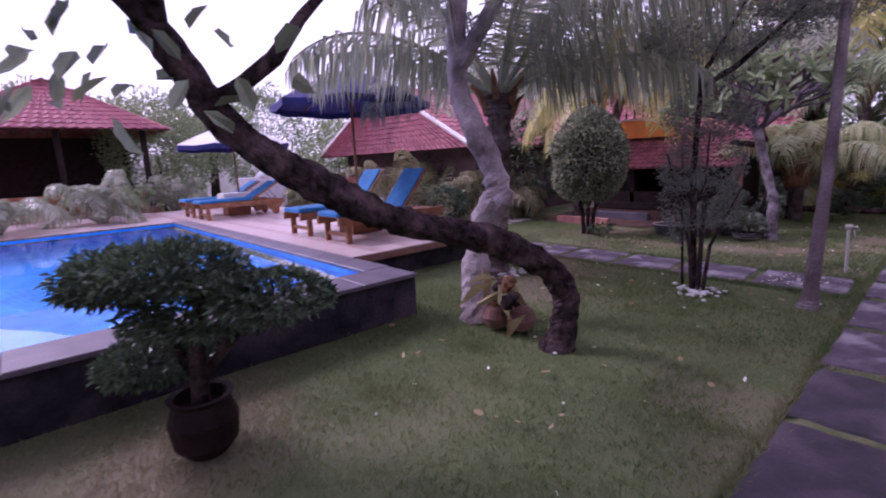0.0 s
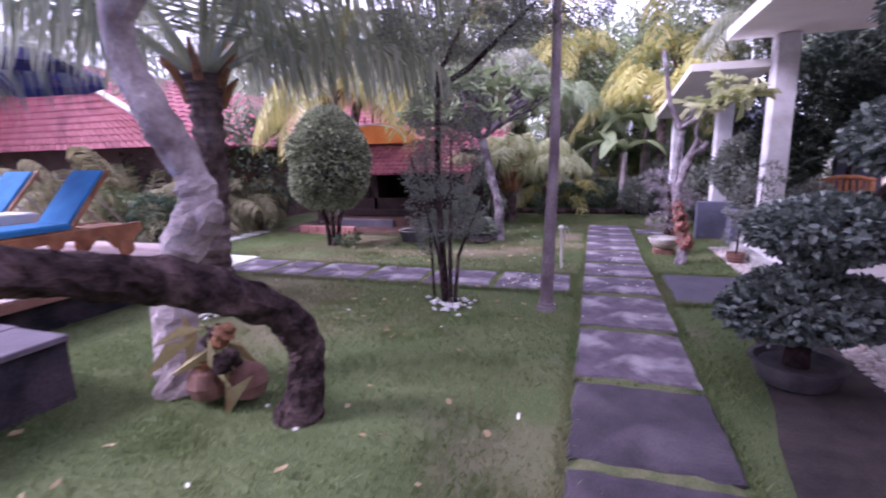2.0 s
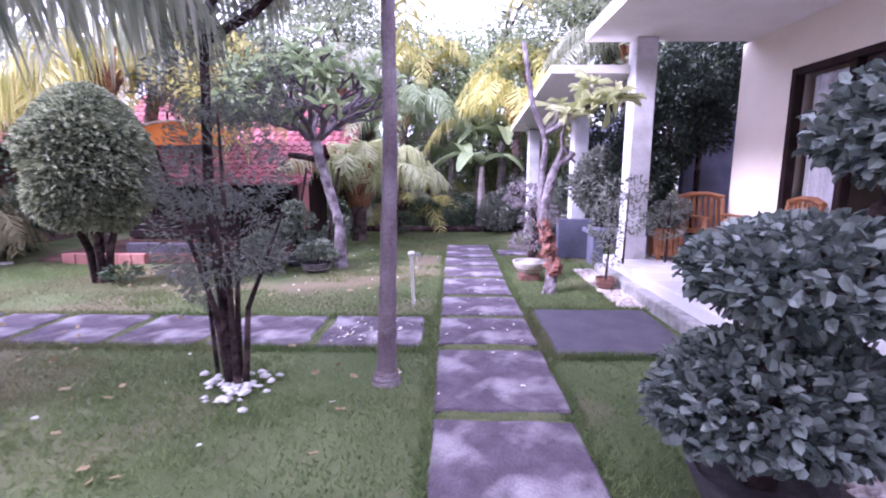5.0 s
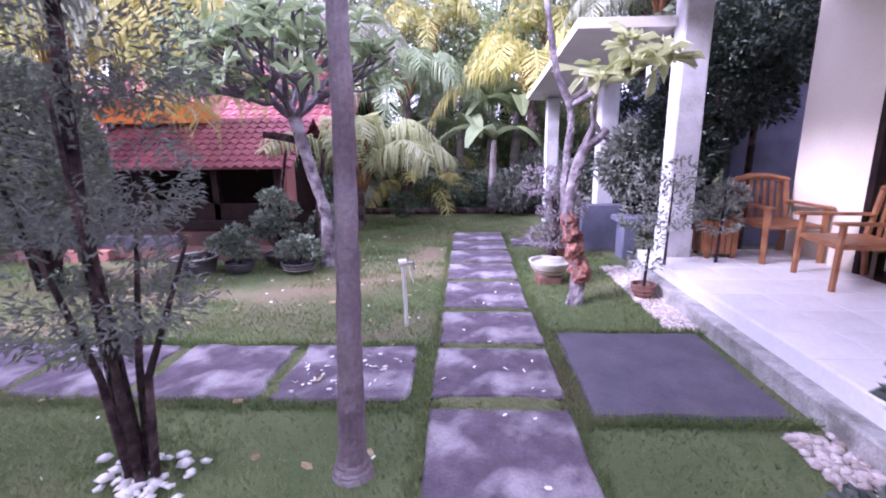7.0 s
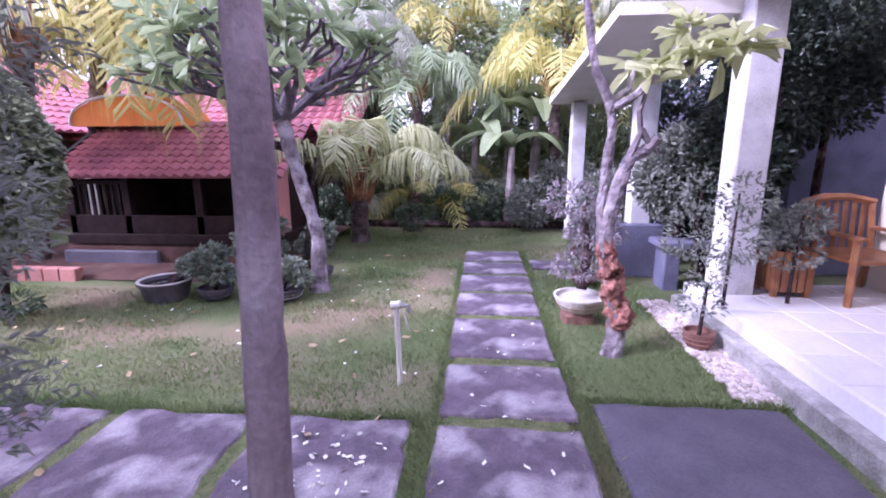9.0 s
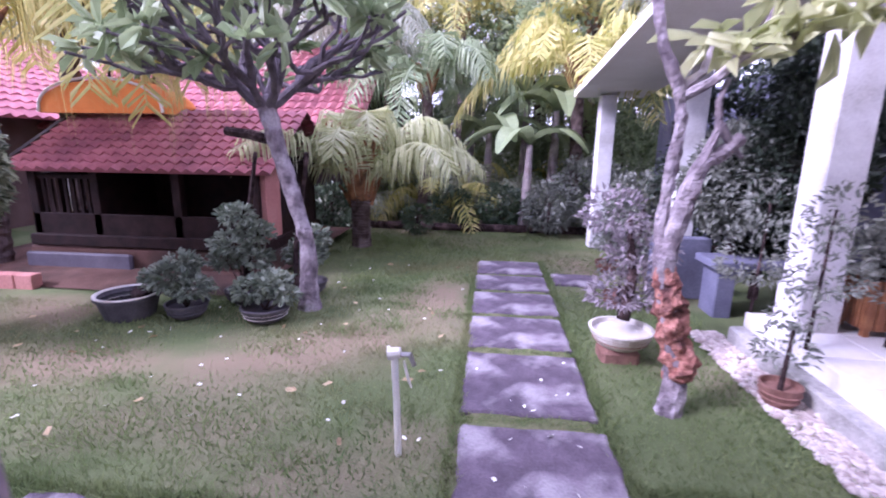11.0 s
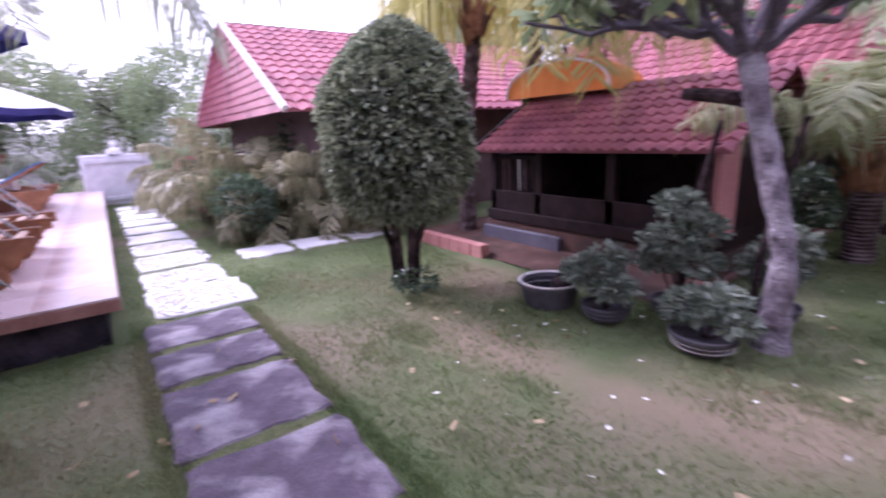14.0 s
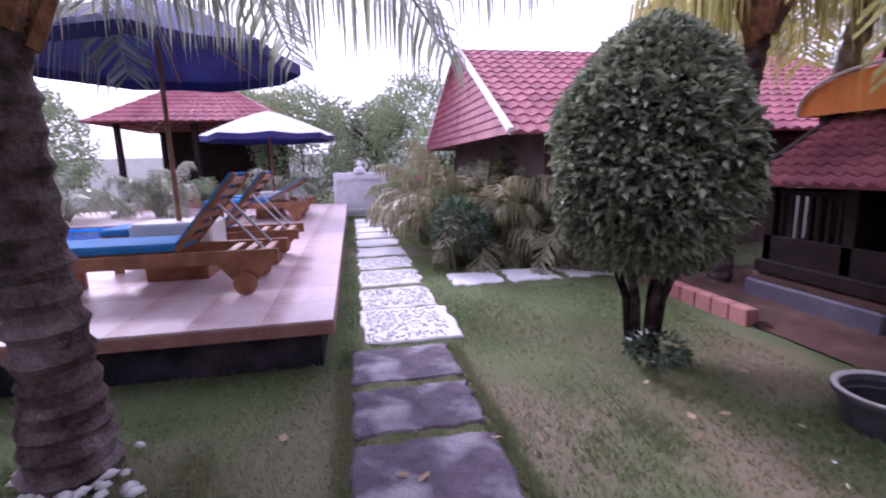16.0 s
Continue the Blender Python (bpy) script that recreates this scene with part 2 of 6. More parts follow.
class Geo:
    """Collects vertices and faces of one mesh."""

    def __init__(self):
        self.v, self.f, self.n = [], [], 0

    def add(self, verts, faces):
        verts = np.asarray(verts, float).reshape(-1, 3)
        self.v.append(verts)
        self.f += [tuple(int(i) + self.n for i in f) for f in faces]
        self.n += len(verts)
        return self

    def box(self, x0, y0, z0, x1, y1, z1, bev=0.0, m=None):
        """A box, with its upright and upper edges chamfered by bev."""
        if bev:
            b = bev
            ring = lambda d, z: [(x0 + d + b, y0 + d, z), (x1 - d - b, y0 + d, z), (x1 - d, y0 + d + b, z), (x1 - d, y1 - d - b, z), (x1 - d - b, y1 - d, z), (x0 + d + b, y1 - d, z), (x0 + d, y1 - d - b, z), (x0 + d, y0 + d + b, z)]
            v = ring(0, z0) + ring(0, z1 - b) + ring(b, z1)
            f = [tuple(range(7, -1, -1)), tuple(range(16, 24))]
            for k in (0, 8):
                f += [(k + i, k + (i + 1) % 8, k + 8 + (i + 1) % 8, k + 8 + i) for i in range(8)]
        else:
            v = [(x, y, z) for z in (z0, z1) for x, y in ((x0, y0), (x1, y0), (x1, y1), (x0, y1))]
            f = [(3, 2, 1, 0), (4, 5, 6, 7), (0, 1, 5, 4), (1, 2, 6, 5), (2, 3, 7, 6), (3, 0, 4, 7)]
        v = np.array(v, float)
        if m is not None:
            v = v @ np.array(m.to_3x3()).T + np.array(m.translation)
        return self.add(v, f)

    def tube(self, pts, radii, sides=8, rough=0.0, cap=True):
        """A round limb along points, with a radius at each."""
        pts = np.asarray(pts, float)
        radii = np.broadcast_to(np.asarray(radii, float), (len(pts),))
        tan = np.gradient(pts, axis=0)
        tan /= np.linalg.norm(tan, axis=1)[:, None] + 1e-9
        ref = np.array([0.0, 0, 1]) if abs(tan[0][2]) < 0.9 else np.array([1.0, 0, 0])
        u = np.cross(tan[0], ref)
        u /= np.linalg.norm(u)
        rings = []
        for p, t, r in zip(pts, tan, radii):
            u = u - t * (u @ t)
            u /= np.linalg.norm(u) + 1e-9
            w = np.cross(t, u)
            a = np.arange(sides) * 2 * np.pi / sides
            rr = r * (1 + rough * rng.uniform(-1, 1, sides))
            rings.append(p + np.outer(np.cos(a) * rr, u) + np.outer(np.sin(a) * rr, w))
        f = []
        for k in range(len(pts) - 1):
            o = k * sides
            f += [(o + i, o + (i + 1) % sides, o + sides + (i + 1) % sides, o + sides + i) for i in range(sides)]
        if cap:
            f += [tuple(range(sides - 1, -1, -1)), tuple(range((len(pts) - 1) * sides, len(pts) * sides))]
        return self.add(np.concatenate(rings), f)

    def lathe(self, prof, cx=0, cy=0, sides=20, close=True):
        """Turned shape: (radius, height) pairs about an upright axis."""
        a = np.arange(sides) * 2 * np.pi / sides
        v = [np.c_[cx + r * np.cos(a), cy + r * np.sin(a), np.full(sides, z)] for r, z in prof]
        f = []
        for k in range(len(prof) - 1):
            o = k * sides
            f += [(o + i, o + (i + 1) % sides, o + sides + (i + 1) % sides, o + sides + i) for i in range(sides)]
        if close:
            f += [tuple(range(sides - 1, -1, -1)), tuple(range((len(prof) - 1) * sides, len(prof) * sides))]
        return self.add(np.concatenate(v), f)

    def leaves(self, pos, way, length, width, fold=0.25, droop=0.25, round_=False):
        """Leaves at pos growing along way: two folded halves, with a bend; round_ gives blunt tips."""
        pos, way = np.asarray(pos, float), np.asarray(way, float)
        n = len(pos)
        way = way / (np.linalg.norm(way, axis=1)[:, None] + 1e-9)
        side = np.cross(way, rng.normal(size=(n, 3)) * 0.5 + (0, 0, 1))
        side /= np.linalg.norm(side, axis=1)[:, None] + 1e-9
        up = np.cross(side, way)
        L = (np.broadcast_to(length, n) * rng.uniform(0.7, 1.2, n))[:, None]
        W = (np.broadcast_to(width, n) * rng.uniform(0.8, 1.2, n))[:, None] / 2
        if round_:
            v = np.stack([pos, pos + way * L * 0.3 + side * W * 0.9 + up * W * fold, pos + way * L * 0.8 + side * W * 0.75, pos + way * L - up * L * droop,
                          pos + way * L * 0.8 - side * W * 0.75, pos + way * L * 0.3 - side * W * 0.9 + up * W * fold], 1)
            faces = ((0, 1, 2, 3), (0, 3, 4, 5))
            k = 6
        else:
            v = np.stack([pos, pos + way * L * 0.45 + side * W + up * W * fold, pos + way * L - up * L * droop, pos + way * L * 0.45 - side * W + up * W * fold], 1)
            faces = ((0, 1, 2), (0, 2, 3))
            k = 4
        base = np.arange(n) * k
        idx = [base[:, None] + np.array(f) for f in faces]
        return self.add(v.reshape(-1, 3), np.concatenate(idx).tolist())

    def mesh(self, name, material, smooth=False):
        me = bpy.data.meshes.new(name)
        me.from_pydata(np.concatenate(self.v).tolist(), [], self.f)
        me.update()
        me.materials.append(material)
        if smooth:
            me.shade_smooth()
        return me


def part(name, geo, material, parent=None, label="", smooth=False):
    ob = new(name, geo.mesh(name, material, smooth))
    if parent is not None:
        ob.parent = parent
    if label:
        ob["label"] = label
    return ob


def thing(name, x, y, z, label, category, group="", kind="", turn=0.0):
    ob = new(name)
    ob.matrix_world = pose(x, y, z, 0, 0, turn)
    ob.empty_display_size = 0.1
    return tagged(ob, label, category, group, kind)


def ball(n, r, centre, flat=0.0):
    """n places and outward ways on an egg of radii r about centre; flat keeps the lower part thinner."""
    d = rng.normal(size=(n, 3))
    d /= np.linalg.norm(d, axis=1)[:, None]
    if flat:
        d[:, 2] = np.where(d[:, 2] < 0, d[:, 2] * flat, d[:, 2])
    k = rng.uniform(0.72, 1.03, n)[:, None]
    return np.asarray(centre) + d * np.asarray(r) * k, d


def crown(geo, centre, r, n, length, width, flat=0.0, round_=False, up=0.25, lump=0.0):
    p, d = ball(n, r, centre, flat)
    if lump:
        w = np.array([noise.noise(Vector(q * 2.2)) for q in p])
        p = np.asarray(centre) + (p - centre) * (1 + lump * w)[:, None]
    w = d + rng.normal(size=d.shape) * 0.6 + (0, 0, up)
    return geo.leaves(p, w, length, width, round_=round_)


def limb(pts, radii, n=48, bumpy=0.05, sides=14, rough=0.09):
    """A thick limb, rounded along its line and uneven in girth."""
    pts, k = np.asarray(pts, float), np.linspace(0, len(pts) - 1, n)
    p = np.stack([np.interp(k, range(len(pts)), pts[:, i]) for i in range(3)], 1)
    for q in range(3):
        p[1:-1] = (p[:-2] + 2 * p[1:-1] + p[2:]) / 4
    r = np.interp(k, np.linspace(0, len(pts) - 1, len(radii)), radii)
    r = r * (1 + bumpy * np.array([noise.noise(Vector((x * 9, 1.7, 0))) * 2 for x in np.linspace(0, 3, n)]))
    return Geo().tube(p, r, sides, rough)


def curve(a, b, sag, n=8):
    """Points from a to b with a bow of sag metres upwards."""
    t = np.linspace(0, 1, n)[:, None]
    return np.asarray(a) * (1 - t) + np.asarray(b) * t + np.array([0, 0, 1.0]) * sag * 4 * t * (1 - t)


def frond_geo(base, yaw, rise, length, bow, leaflet=0.45, count=46, hang=0.9, width=0.034):
    """A feather palm leaf: a bent stalk and hanging leaflets on both sides."""
    g = Geo()
    t = np.linspace(0, 1, 14)
    ax = np.array([np.cos(yaw), np.sin(yaw), 0])
    h = length * (t * np.cos(rise) + 0.0)
    z = length * t * np.sin(rise) - bow * t ** 2.2
    pts = np.asarray(base) + np.outer(h * (1 - 0.12 * t ** 2), ax) + np.outer(z, (0, 0, 1))
    g.tube(pts, np.linspace(0.028, 0.005, 14) * (0.6 + length / 4), 5)
    side = np.array([-ax[1], ax[0], 0])
    s = np.linspace(0.14, 1.0, count)
    for sg in (1, -1):
        s2 = s + rng.uniform(-0.006, 0.006, count)
        p = np.stack([np.interp(s2, t, pts[:, k]) for k in range(3)], 1)
        fwd = np.stack([np.interp(np.minimum(s2 + 0.05, 1), t, pts[:, k]) for k in range(3)], 1) - np.stack([np.interp(np.maximum(s2 - 0.05, 0), t, pts[:, k]) for k in range(3)], 1)
        fwd /= np.linalg.norm(fwd, axis=1)[:, None]
        L = leaflet * np.sin(np.pi * (0.16 + 0.78 * s)) ** 0.6 * rng.uniform(0.75, 1.12, count)
        w = side * sg * rng.uniform(0.7, 1.1, count)[:, None] + fwd * 0.55 + np.outer(rng.uniform(-0.35, 0.25, count), (0, 0, 1))
        w /= np.linalg.norm(w, axis=1)[:, None]
        mid = p + w * (L * 0.5)[:, None] - np.outer(L * 0.10 * hang, (0, 0, 1))
        tip = p + w * (L * (1 - 0.25 * hang))[:, None] - np.outer(L * 0.55 * hang, (0, 0, 1))
        th = np.cross(w, fwd)
        th = fwd * (width * 0.5)
        v = np.stack([p - th * 0.6, p + th * 0.6, mid + th, mid - th, tip], 1).reshape(-1, 3)
        b = (np.arange(count) * 5)[:, None]
        g.add(v, np.concatenate([b + np.array((0, 1, 2, 3))]).tolist() + (b + np.array((3, 2, 4))).tolist())
    return g


def palm(x, y, label, trunk_pts, trunk_r, bark, fronds, material, crown_h=None, fibre=True, leaflet=0.5, count=46, hang=0.9, ringed=0.13, name="palm_tree", group=""):
    """fronds: (yaw degrees, rise degrees, length, bow) rows."""
    t = thing(name, x, y, 0, label, "palm tree", group)
    tp = np.asarray(trunk_pts, float)
    k = np.linspace(0, len(tp) - 1, 62 if ringed else 14)
    pts = np.stack([np.interp(k, range(len(tp)), tp[:, i]) for i in range(3)], 1)
    r = np.interp(k, np.linspace(0, len(tp) - 1, len(trunk_r)), trunk_r)
    if ringed:
        r = r * (1 + ringed * (np.arange(len(r)) % 3 == 0) - 0.02 + rng.uniform(-0.2, 0.2, len(r)) * ringed)
    part("trunk", Geo().tube(pts, r, 12, 0.05), bark, t)
    top = tp[-1]
    if fibre:
        g = Geo()
        for i in range(16):
            a = rng.uniform(0, 6.28)
            b = top + np.array([np.cos(a), np.sin(a), 0]) * trunk_r[-1] * 0.8 - (0, 0, rng.uniform(0.0, 0.35))
            e = b + np.array([np.cos(a) * 0.2, np.sin(a) * 0.2, rng.uniform(0.25, 0.5)])
            g.tube(curve(b, e, 0.03, 4), [0.05, 0.045, 0.03, 0.015], 5, 0.2)
        part("leaf_base", g, FIBRE, t, "brown fibrous leaf bases")
    for yaw, rise, length, bow in fronds:
        a = radians(yaw)
        b = top + np.array([np.cos(a), np.sin(a), 0]) * trunk_r[-1] * 0.5
        part("frond", frond_geo(b, a, radians(rise), length, bow, leaflet, count, hang), material, t)
    return t


def shrub(name, x, y, label, category, pads, leaf, n, length, width, stems, bark=BARK, round_=False, flat=0.45, group="", z=0.0, lump=0.25):
    """pads: (dx, dy, z, rx, ry, rz) leaf masses; stems: lists of points with radii."""
    t = thing(name, x, y, z, label, category, group)
    for pts, r in stems:
        part("stem", Geo().tube(pts, r, 7, 0.12), bark, t)
    for dx, dy, dz, rx, ry, rz in pads:
        tagged(part("leaf_mass", crown(Geo(), (dx, dy, dz), (rx, ry, rz), int(n * (rx * ry + rx * rz) / 0.3), length, width, flat, round_, lump=lump), leaf, t), kind="stuff")
    return t


# ---- ground ----
def lawn_height(x, y):
    return 0.012 * noise.noise(Vector((x * 1.3, y * 1.3, 0))) - 0.012


g = Geo()
xs = np.r_[-300, -120, -60, -30, np.arange(-20, 6.1, 0.4), 12, 30, 60, 120, 300]
ys = np.r_[-300, -120, -60, -30, -10, np.arange(-2, 20.1, 0.4), 30, 60, 120, 300]
hole = lambda x, y: -10.9 < x < -3.0 and y < 3.6
v = [(x, y, lawn_height(x, y) if abs(x) < 21 else -0.02) for y in ys for x in xs]
nx = len(xs)
f = [(j * nx + i, j * nx + i + 1, (j + 1) * nx + i + 1, (j + 1) * nx + i) for j in range(len(ys) - 1) for i in range(nx - 1)
     if not (-11.0 < xs[i] and xs[i + 1] < -2.9 and ys[j] > -5 and ys[j + 1] < 3.5)]
ground = part("ground", Geo().add(v, f), LAWN, smooth=True)
tagged(ground, "mown lawn of short uneven green grass", "lawn", kind="structure")

# ---- stepping paths ----
def slab_geo(lx, ly, h, ragged=0.012):
    """A cast slab with ragged rounded edges about its own middle."""
    n = 7
    per = [(-1 + 2 * i / n, -1) for i in range(n)] + [(1, -1 + 2 * i / n) for i in range(n)] + [(1 - 2 * i / n, 1) for i in range(n)] + [(-1, 1 - 2 * i / n) for i in range(n)]
    per = np.array(per) * (lx / 2, ly / 2)
    per = per + rng.uniform(-ragged, ragged, per.shape)
    k = len(per)
    inner = per * (1 - 0.03 / max(lx, ly))
    v = np.r_[np.c_[per, np.full(k, -0.05)], np.c_[per, np.full(k, h - 0.012)], np.c_[inner, np.full(k, h)]]
    f = [tuple(range(2 * k, 3 * k))]
    for o in (0, k):
        f += [(o + i, o + (i + 1) % k, o + k + (i + 1) % k, o + k + i) for i in range(k)]
    return Geo().add(v, f)


def slab(parent, x0, y0, x1, y1, material, h=0.02, ragged=0.012):
    ob = part("slab", slab_geo(x1 - x0, y1 - y0, h, ragged), material, parent)
    ob.location = ((x0 + x1) / 2, (y0 + y1) / 2, 0)
    return ob


def joint_sheet(name, x0, y0, x1, y1, label):
    nxx, nyy = max(2, int((x1 - x0) / 0.1)), max(2, int((y1 - y0) / 0.1))
    X, Y = np.meshgrid(np.linspace(x0, x1, nxx), np.linspace(y0, y1, nyy))
    Z = 0.008 + rng.uniform(-0.006, 0.006, X.shape)
    edge = (X == x0) | (X == x1) | (Y == y0) | (Y == y1)
    Z[edge] = -0.04
    f = [(j * nxx + i, j * nxx + i + 1, (j + 1) * nxx + i + 1, (j + 1) * nxx + i) for j in range(nyy - 1) for i in range(nxx - 1)]
    return tagged(part(name, Geo().add(np.c_[X.ravel(), Y.ravel(), Z.ravel()], f), MOSS, smooth=True), label, "path", kind="structure")


path_1 = joint_sheet("path_1", 0.12, 0.0, 1.0, 12.0, "straight garden path of worn stone slabs with mossy joints")
# The near slabs take the darker stone, coloured for damp and shade together.
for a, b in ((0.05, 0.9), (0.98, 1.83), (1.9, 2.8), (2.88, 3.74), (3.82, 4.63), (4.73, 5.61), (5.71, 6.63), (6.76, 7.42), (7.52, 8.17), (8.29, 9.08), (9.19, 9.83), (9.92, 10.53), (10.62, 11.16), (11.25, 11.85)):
    slab(path_1, 0.18 + rng.uniform(-0.01, 0.01), a, 0.95 + rng.uniform(-0.01, 0.01), b, DAMPSHADESLAB if b < 4.7 else SLAB)
path_2 = joint_sheet("path_2", -4.55, 6.66, 0.1, 7.5, "cross path of worn stone slabs with mossy joints")
for a, b in ((-0.78, 0.03), (-1.64, -0.86), (-2.42, -1.72), (-3.22, -2.5), (-3.84, -3.32), (-4.5, -3.93)):
    slab(path_2, a, 6.7, b, 7.44, SLAB, ragged=0.02)
path_3 = joint_sheet("path_3", 1.0, 6.5, 2.22, 7.82, "short dark slate path up to the porch")
slab(path_3, 1.07, 6.58, 2.14, 7.72, DARKSLAB)
path_4 = joint_sheet("path_4", 1.02, 10.85, 1.62, 11.4, "stone slab beside the garden path")
slab(path_4, 1.05, 10.9, 1.58, 11.35, SLAB)


def pebble_slab(parent, x0, y0, x1, y1, n):
    """A bed slab set with rounded white pebbles."""
    ob = slab(parent, x0, y0, x1, y1, WHITESTONE, 0.02, 0.03)
    return ob


def pebbles(name, places, size, material, label, category="pebbles"):
    """Many small rounded stones, one mesh."""
    base = np.array([(1, 0, 0), (0.3, 0.95, 0), (-0.8, 0.6, 0), (-0.8, -0.6, 0), (0.3, -0.95, 0), (0.1, 0.1, 0.7), (0, 0, -0.5)])
    fs = [(0, 1, 5), (1, 2, 5), (2, 3, 5), (3, 4, 5), (4, 0, 5), (1, 0, 6), (2, 1, 6), (3, 2, 6), (4, 3, 6), (0, 4, 6)]
    vs, fc = [], []
    for i, (x, y, z) in enumerate(places):
        a = rng.uniform(0, 6.28)
        s = size * rng.uniform(0.6, 1.4)
        m = np.array([[math.cos(a), -math.sin(a), 0], [math.sin(a), math.cos(a), 0], [0, 0, 1]])
        vs.append((base * (s, s * rng.uniform(0.6, 1), s * 0.7)) @ m.T + (x, y, z))
        fc += [tuple(q + 7 * i for q in f) for f in fs]
    ob = part(name, Geo().add(np.concatenate(vs), fc), material, smooth=True)
    return tagged(ob, label, category, kind="stuff")


path_5 = joint_sheet("path_5", -14.3, 6.72, -4.56, 7.64, "lawn path of bleached white pebble slabs")
spots = []
for i in range(10):
    x1 = -4.62 - 0.95 * i
    x0 = x1 - (0.9 if i == 0 else 0.76)
    slab(path_5, x0, 6.8, x1, 7.56 + (0.05 if i == 0 else 0), WHITESTONE, 0.02, 0.035)
    if i < 4:
        spots += [(rng.uniform(x0 + 0.04, x1 - 0.04), rng.uniform(6.84, 7.54), 0.022) for k in range(420)]
path_6 = joint_sheet("path_6", -6.95, 7.85, -6.15, 10.0, "side path of bleached white pebble slabs")
for a in (7.9, 8.62, 9.34):
    slab(path_6, -6.85, a, -6.25, a + 0.62, WHITESTONE, 0.02, 0.03)
pebbles("pebble_filling", spots, 0.016, WHITESTONE, "small white pebbles set in the path slabs")

# ---- porch and bungalow ----
porch = tagged(part("porch_floor", Geo().box(2.35, -3.0, -0.1, 3.95, 9.6, 0.235), KERB), "raised concrete porch with white tiles", "porch", kind="structure")
tile_me = Geo().box(-0.194, -0.194, 0, 0.194, 0.194, 0.014, 0.003).mesh("tile", TILE)
for i in range(4):
    for j in range(24):
        o = new("tile", tile_me)
        o.parent = porch
        o.location = (2.545 + 0.395 * i, 9.38 - 0.395 * j, 0.236)
terrace = tagged(part("terrace_floor", Geo().box(2.33, -2.99, 0.251, 3.949, 6.15, 0.4, 0.008), GLOSSWHITE), "higher white glossy tiled terrace at the near end of the porch", "terrace", kind="structure")
tagged(part("terrace_front", Geo().box(2.3, -2.99, 0.0, 2.329, 6.15, 0.39, 0.004), GLOSSWHITE), "smooth white front wall of the terrace", "wall", kind="structure")
bin_ = thing("open_bin", 2.0, 4.3, 0, "weathered open metal bin standing on the pebbles", "bin")
for b_ in ((-0.16, -0.16, 0.02, 0.16, -0.145, 0.58), (-0.16, 0.145, 0.02, 0.16, 0.16, 0.58), (-0.16, -0.145, 0.02, -0.145, 0.145, 0.58), (0.145, -0.145, 0.02, 0.16, 0.145, 0.58)):
    part("panel", Geo().box(*b_, 0.003), COLUMN, bin_)
for b_ in ((-0.18, -0.18, 0.58, 0.18, -0.14, 0.61), (-0.18, 0.14, 0.58, 0.18, 0.18, 0.61), (-0.18, -0.14, 0.58, -0.14, 0.14, 0.61), (0.14, -0.14, 0.58, 0.18, 0.14, 0.61)):
    part("rim", Geo().box(*b_, 0.006), METAL, bin_)
for sx in (-0.14, 0.14):
    for sy in (-0.14, 0.14):
        part("foot", Geo().tube([(sx, sy, -0.02), (sx, sy, 0.03)], 0.02, 6), METAL, bin_)
kerb = tagged(part("porch_kerb", Geo().box(2.22, -3.0, -0.1, 2.35, 9.6, 0.13, 0.015), KERB), "mossy weathered concrete kerb along the porch", "kerb", kind="structure")
skirt = tagged(part("porch_skirting", Geo().box(2.33, -3.0, 0.131, 2.352, 9.6, 0.249, 0.004), TILE), "white tiled front edge of the porch", "skirting", kind="structure")

wall_front = Geo()
X0, X1 = 3.95, 4.13
wall_front.box(X0, 8.62, 0, X1, 9.6, 2.94)
wall_front.box(X0, 6.35, 2.44, X1, 8.62, 2.94)
wall_front.box(X0, -3.0, 0, X1, 6.35, 2.94)
wall_house = tagged(part("wall_house_front", wall_front, CREAM), "smooth cream-painted bungalow front wall", "wall", kind="structure")
tagged(part("wall_house_end", Geo().box(4.13, 9.42, 0, 9.0, 9.6, 2.94), CREAM), "cream-painted bungalow end wall", "wall", kind="structure")
tagged(part("wall_house_back", Geo().box(8.9, -3.0, 0, 9.05, 9.42, 2.94), CREAM), "cream-painted bungalow back wall", "wall", kind="structure")
tagged(part("wall_house_near", Geo().box(4.13, -3.0, 0, 8.9, -2.85, 2.94), CREAM), "cream-painted bungalow near end wall", "wall", kind="structure")
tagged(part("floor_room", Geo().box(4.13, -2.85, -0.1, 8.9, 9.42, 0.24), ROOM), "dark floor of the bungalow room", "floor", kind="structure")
roof_slab = tagged(part("porch_roof", Geo().box(1.92, -3.0, 2.942, 9.1, 9.46, 3.1, 0.01), PAINT), "flat white overhanging concrete roof slab", "roof", kind="structure")
door_1 = thing("door_1", X0, 7.5, 0.25, "dark brown sliding door and window frame with grey curtain", "door", kind="structure")
for nm, b in (("frame", (-0.03, 1.05, 0, 0.08, 1.12, 2.19)), ("frame", (-0.03, -1.15, 2.12, 0.08, 1.05, 2.19)), ("frame", (-0.03, 0.28, 0, 0.07, 0.36, 2.12)), ("frame", (-0.03, -1.15, 0, 0.08, -1.08, 2.12))):
    part(nm, Geo().box(*b, 0.008), DARKWOOD, door_1)
g = Geo()
yy = np.linspace(0.42, 1.0, 26)
v = [(0.16 + 0.025 * math.sin(q * 60), q, zz) for zz in (0.05, 2.1) for q in yy]
g.add(v, [(i, i + 1, 27 + i, 26 + i) for i in range(25)])
part("curtain", g, CURTAIN, door_1, "pale grey hanging curtain")
dg = Geo().box(0.0, -1.08, 0.0, 0.05, 0.28, 0.55, 0.006)
part("lower_panel", dg, TEAK, door_1, "orange-brown timber lower panel")
window_1 = thing("window_1", X0, 4.4, 1.2, "dark window in an orange-brown timber frame", "window", kind="structure")
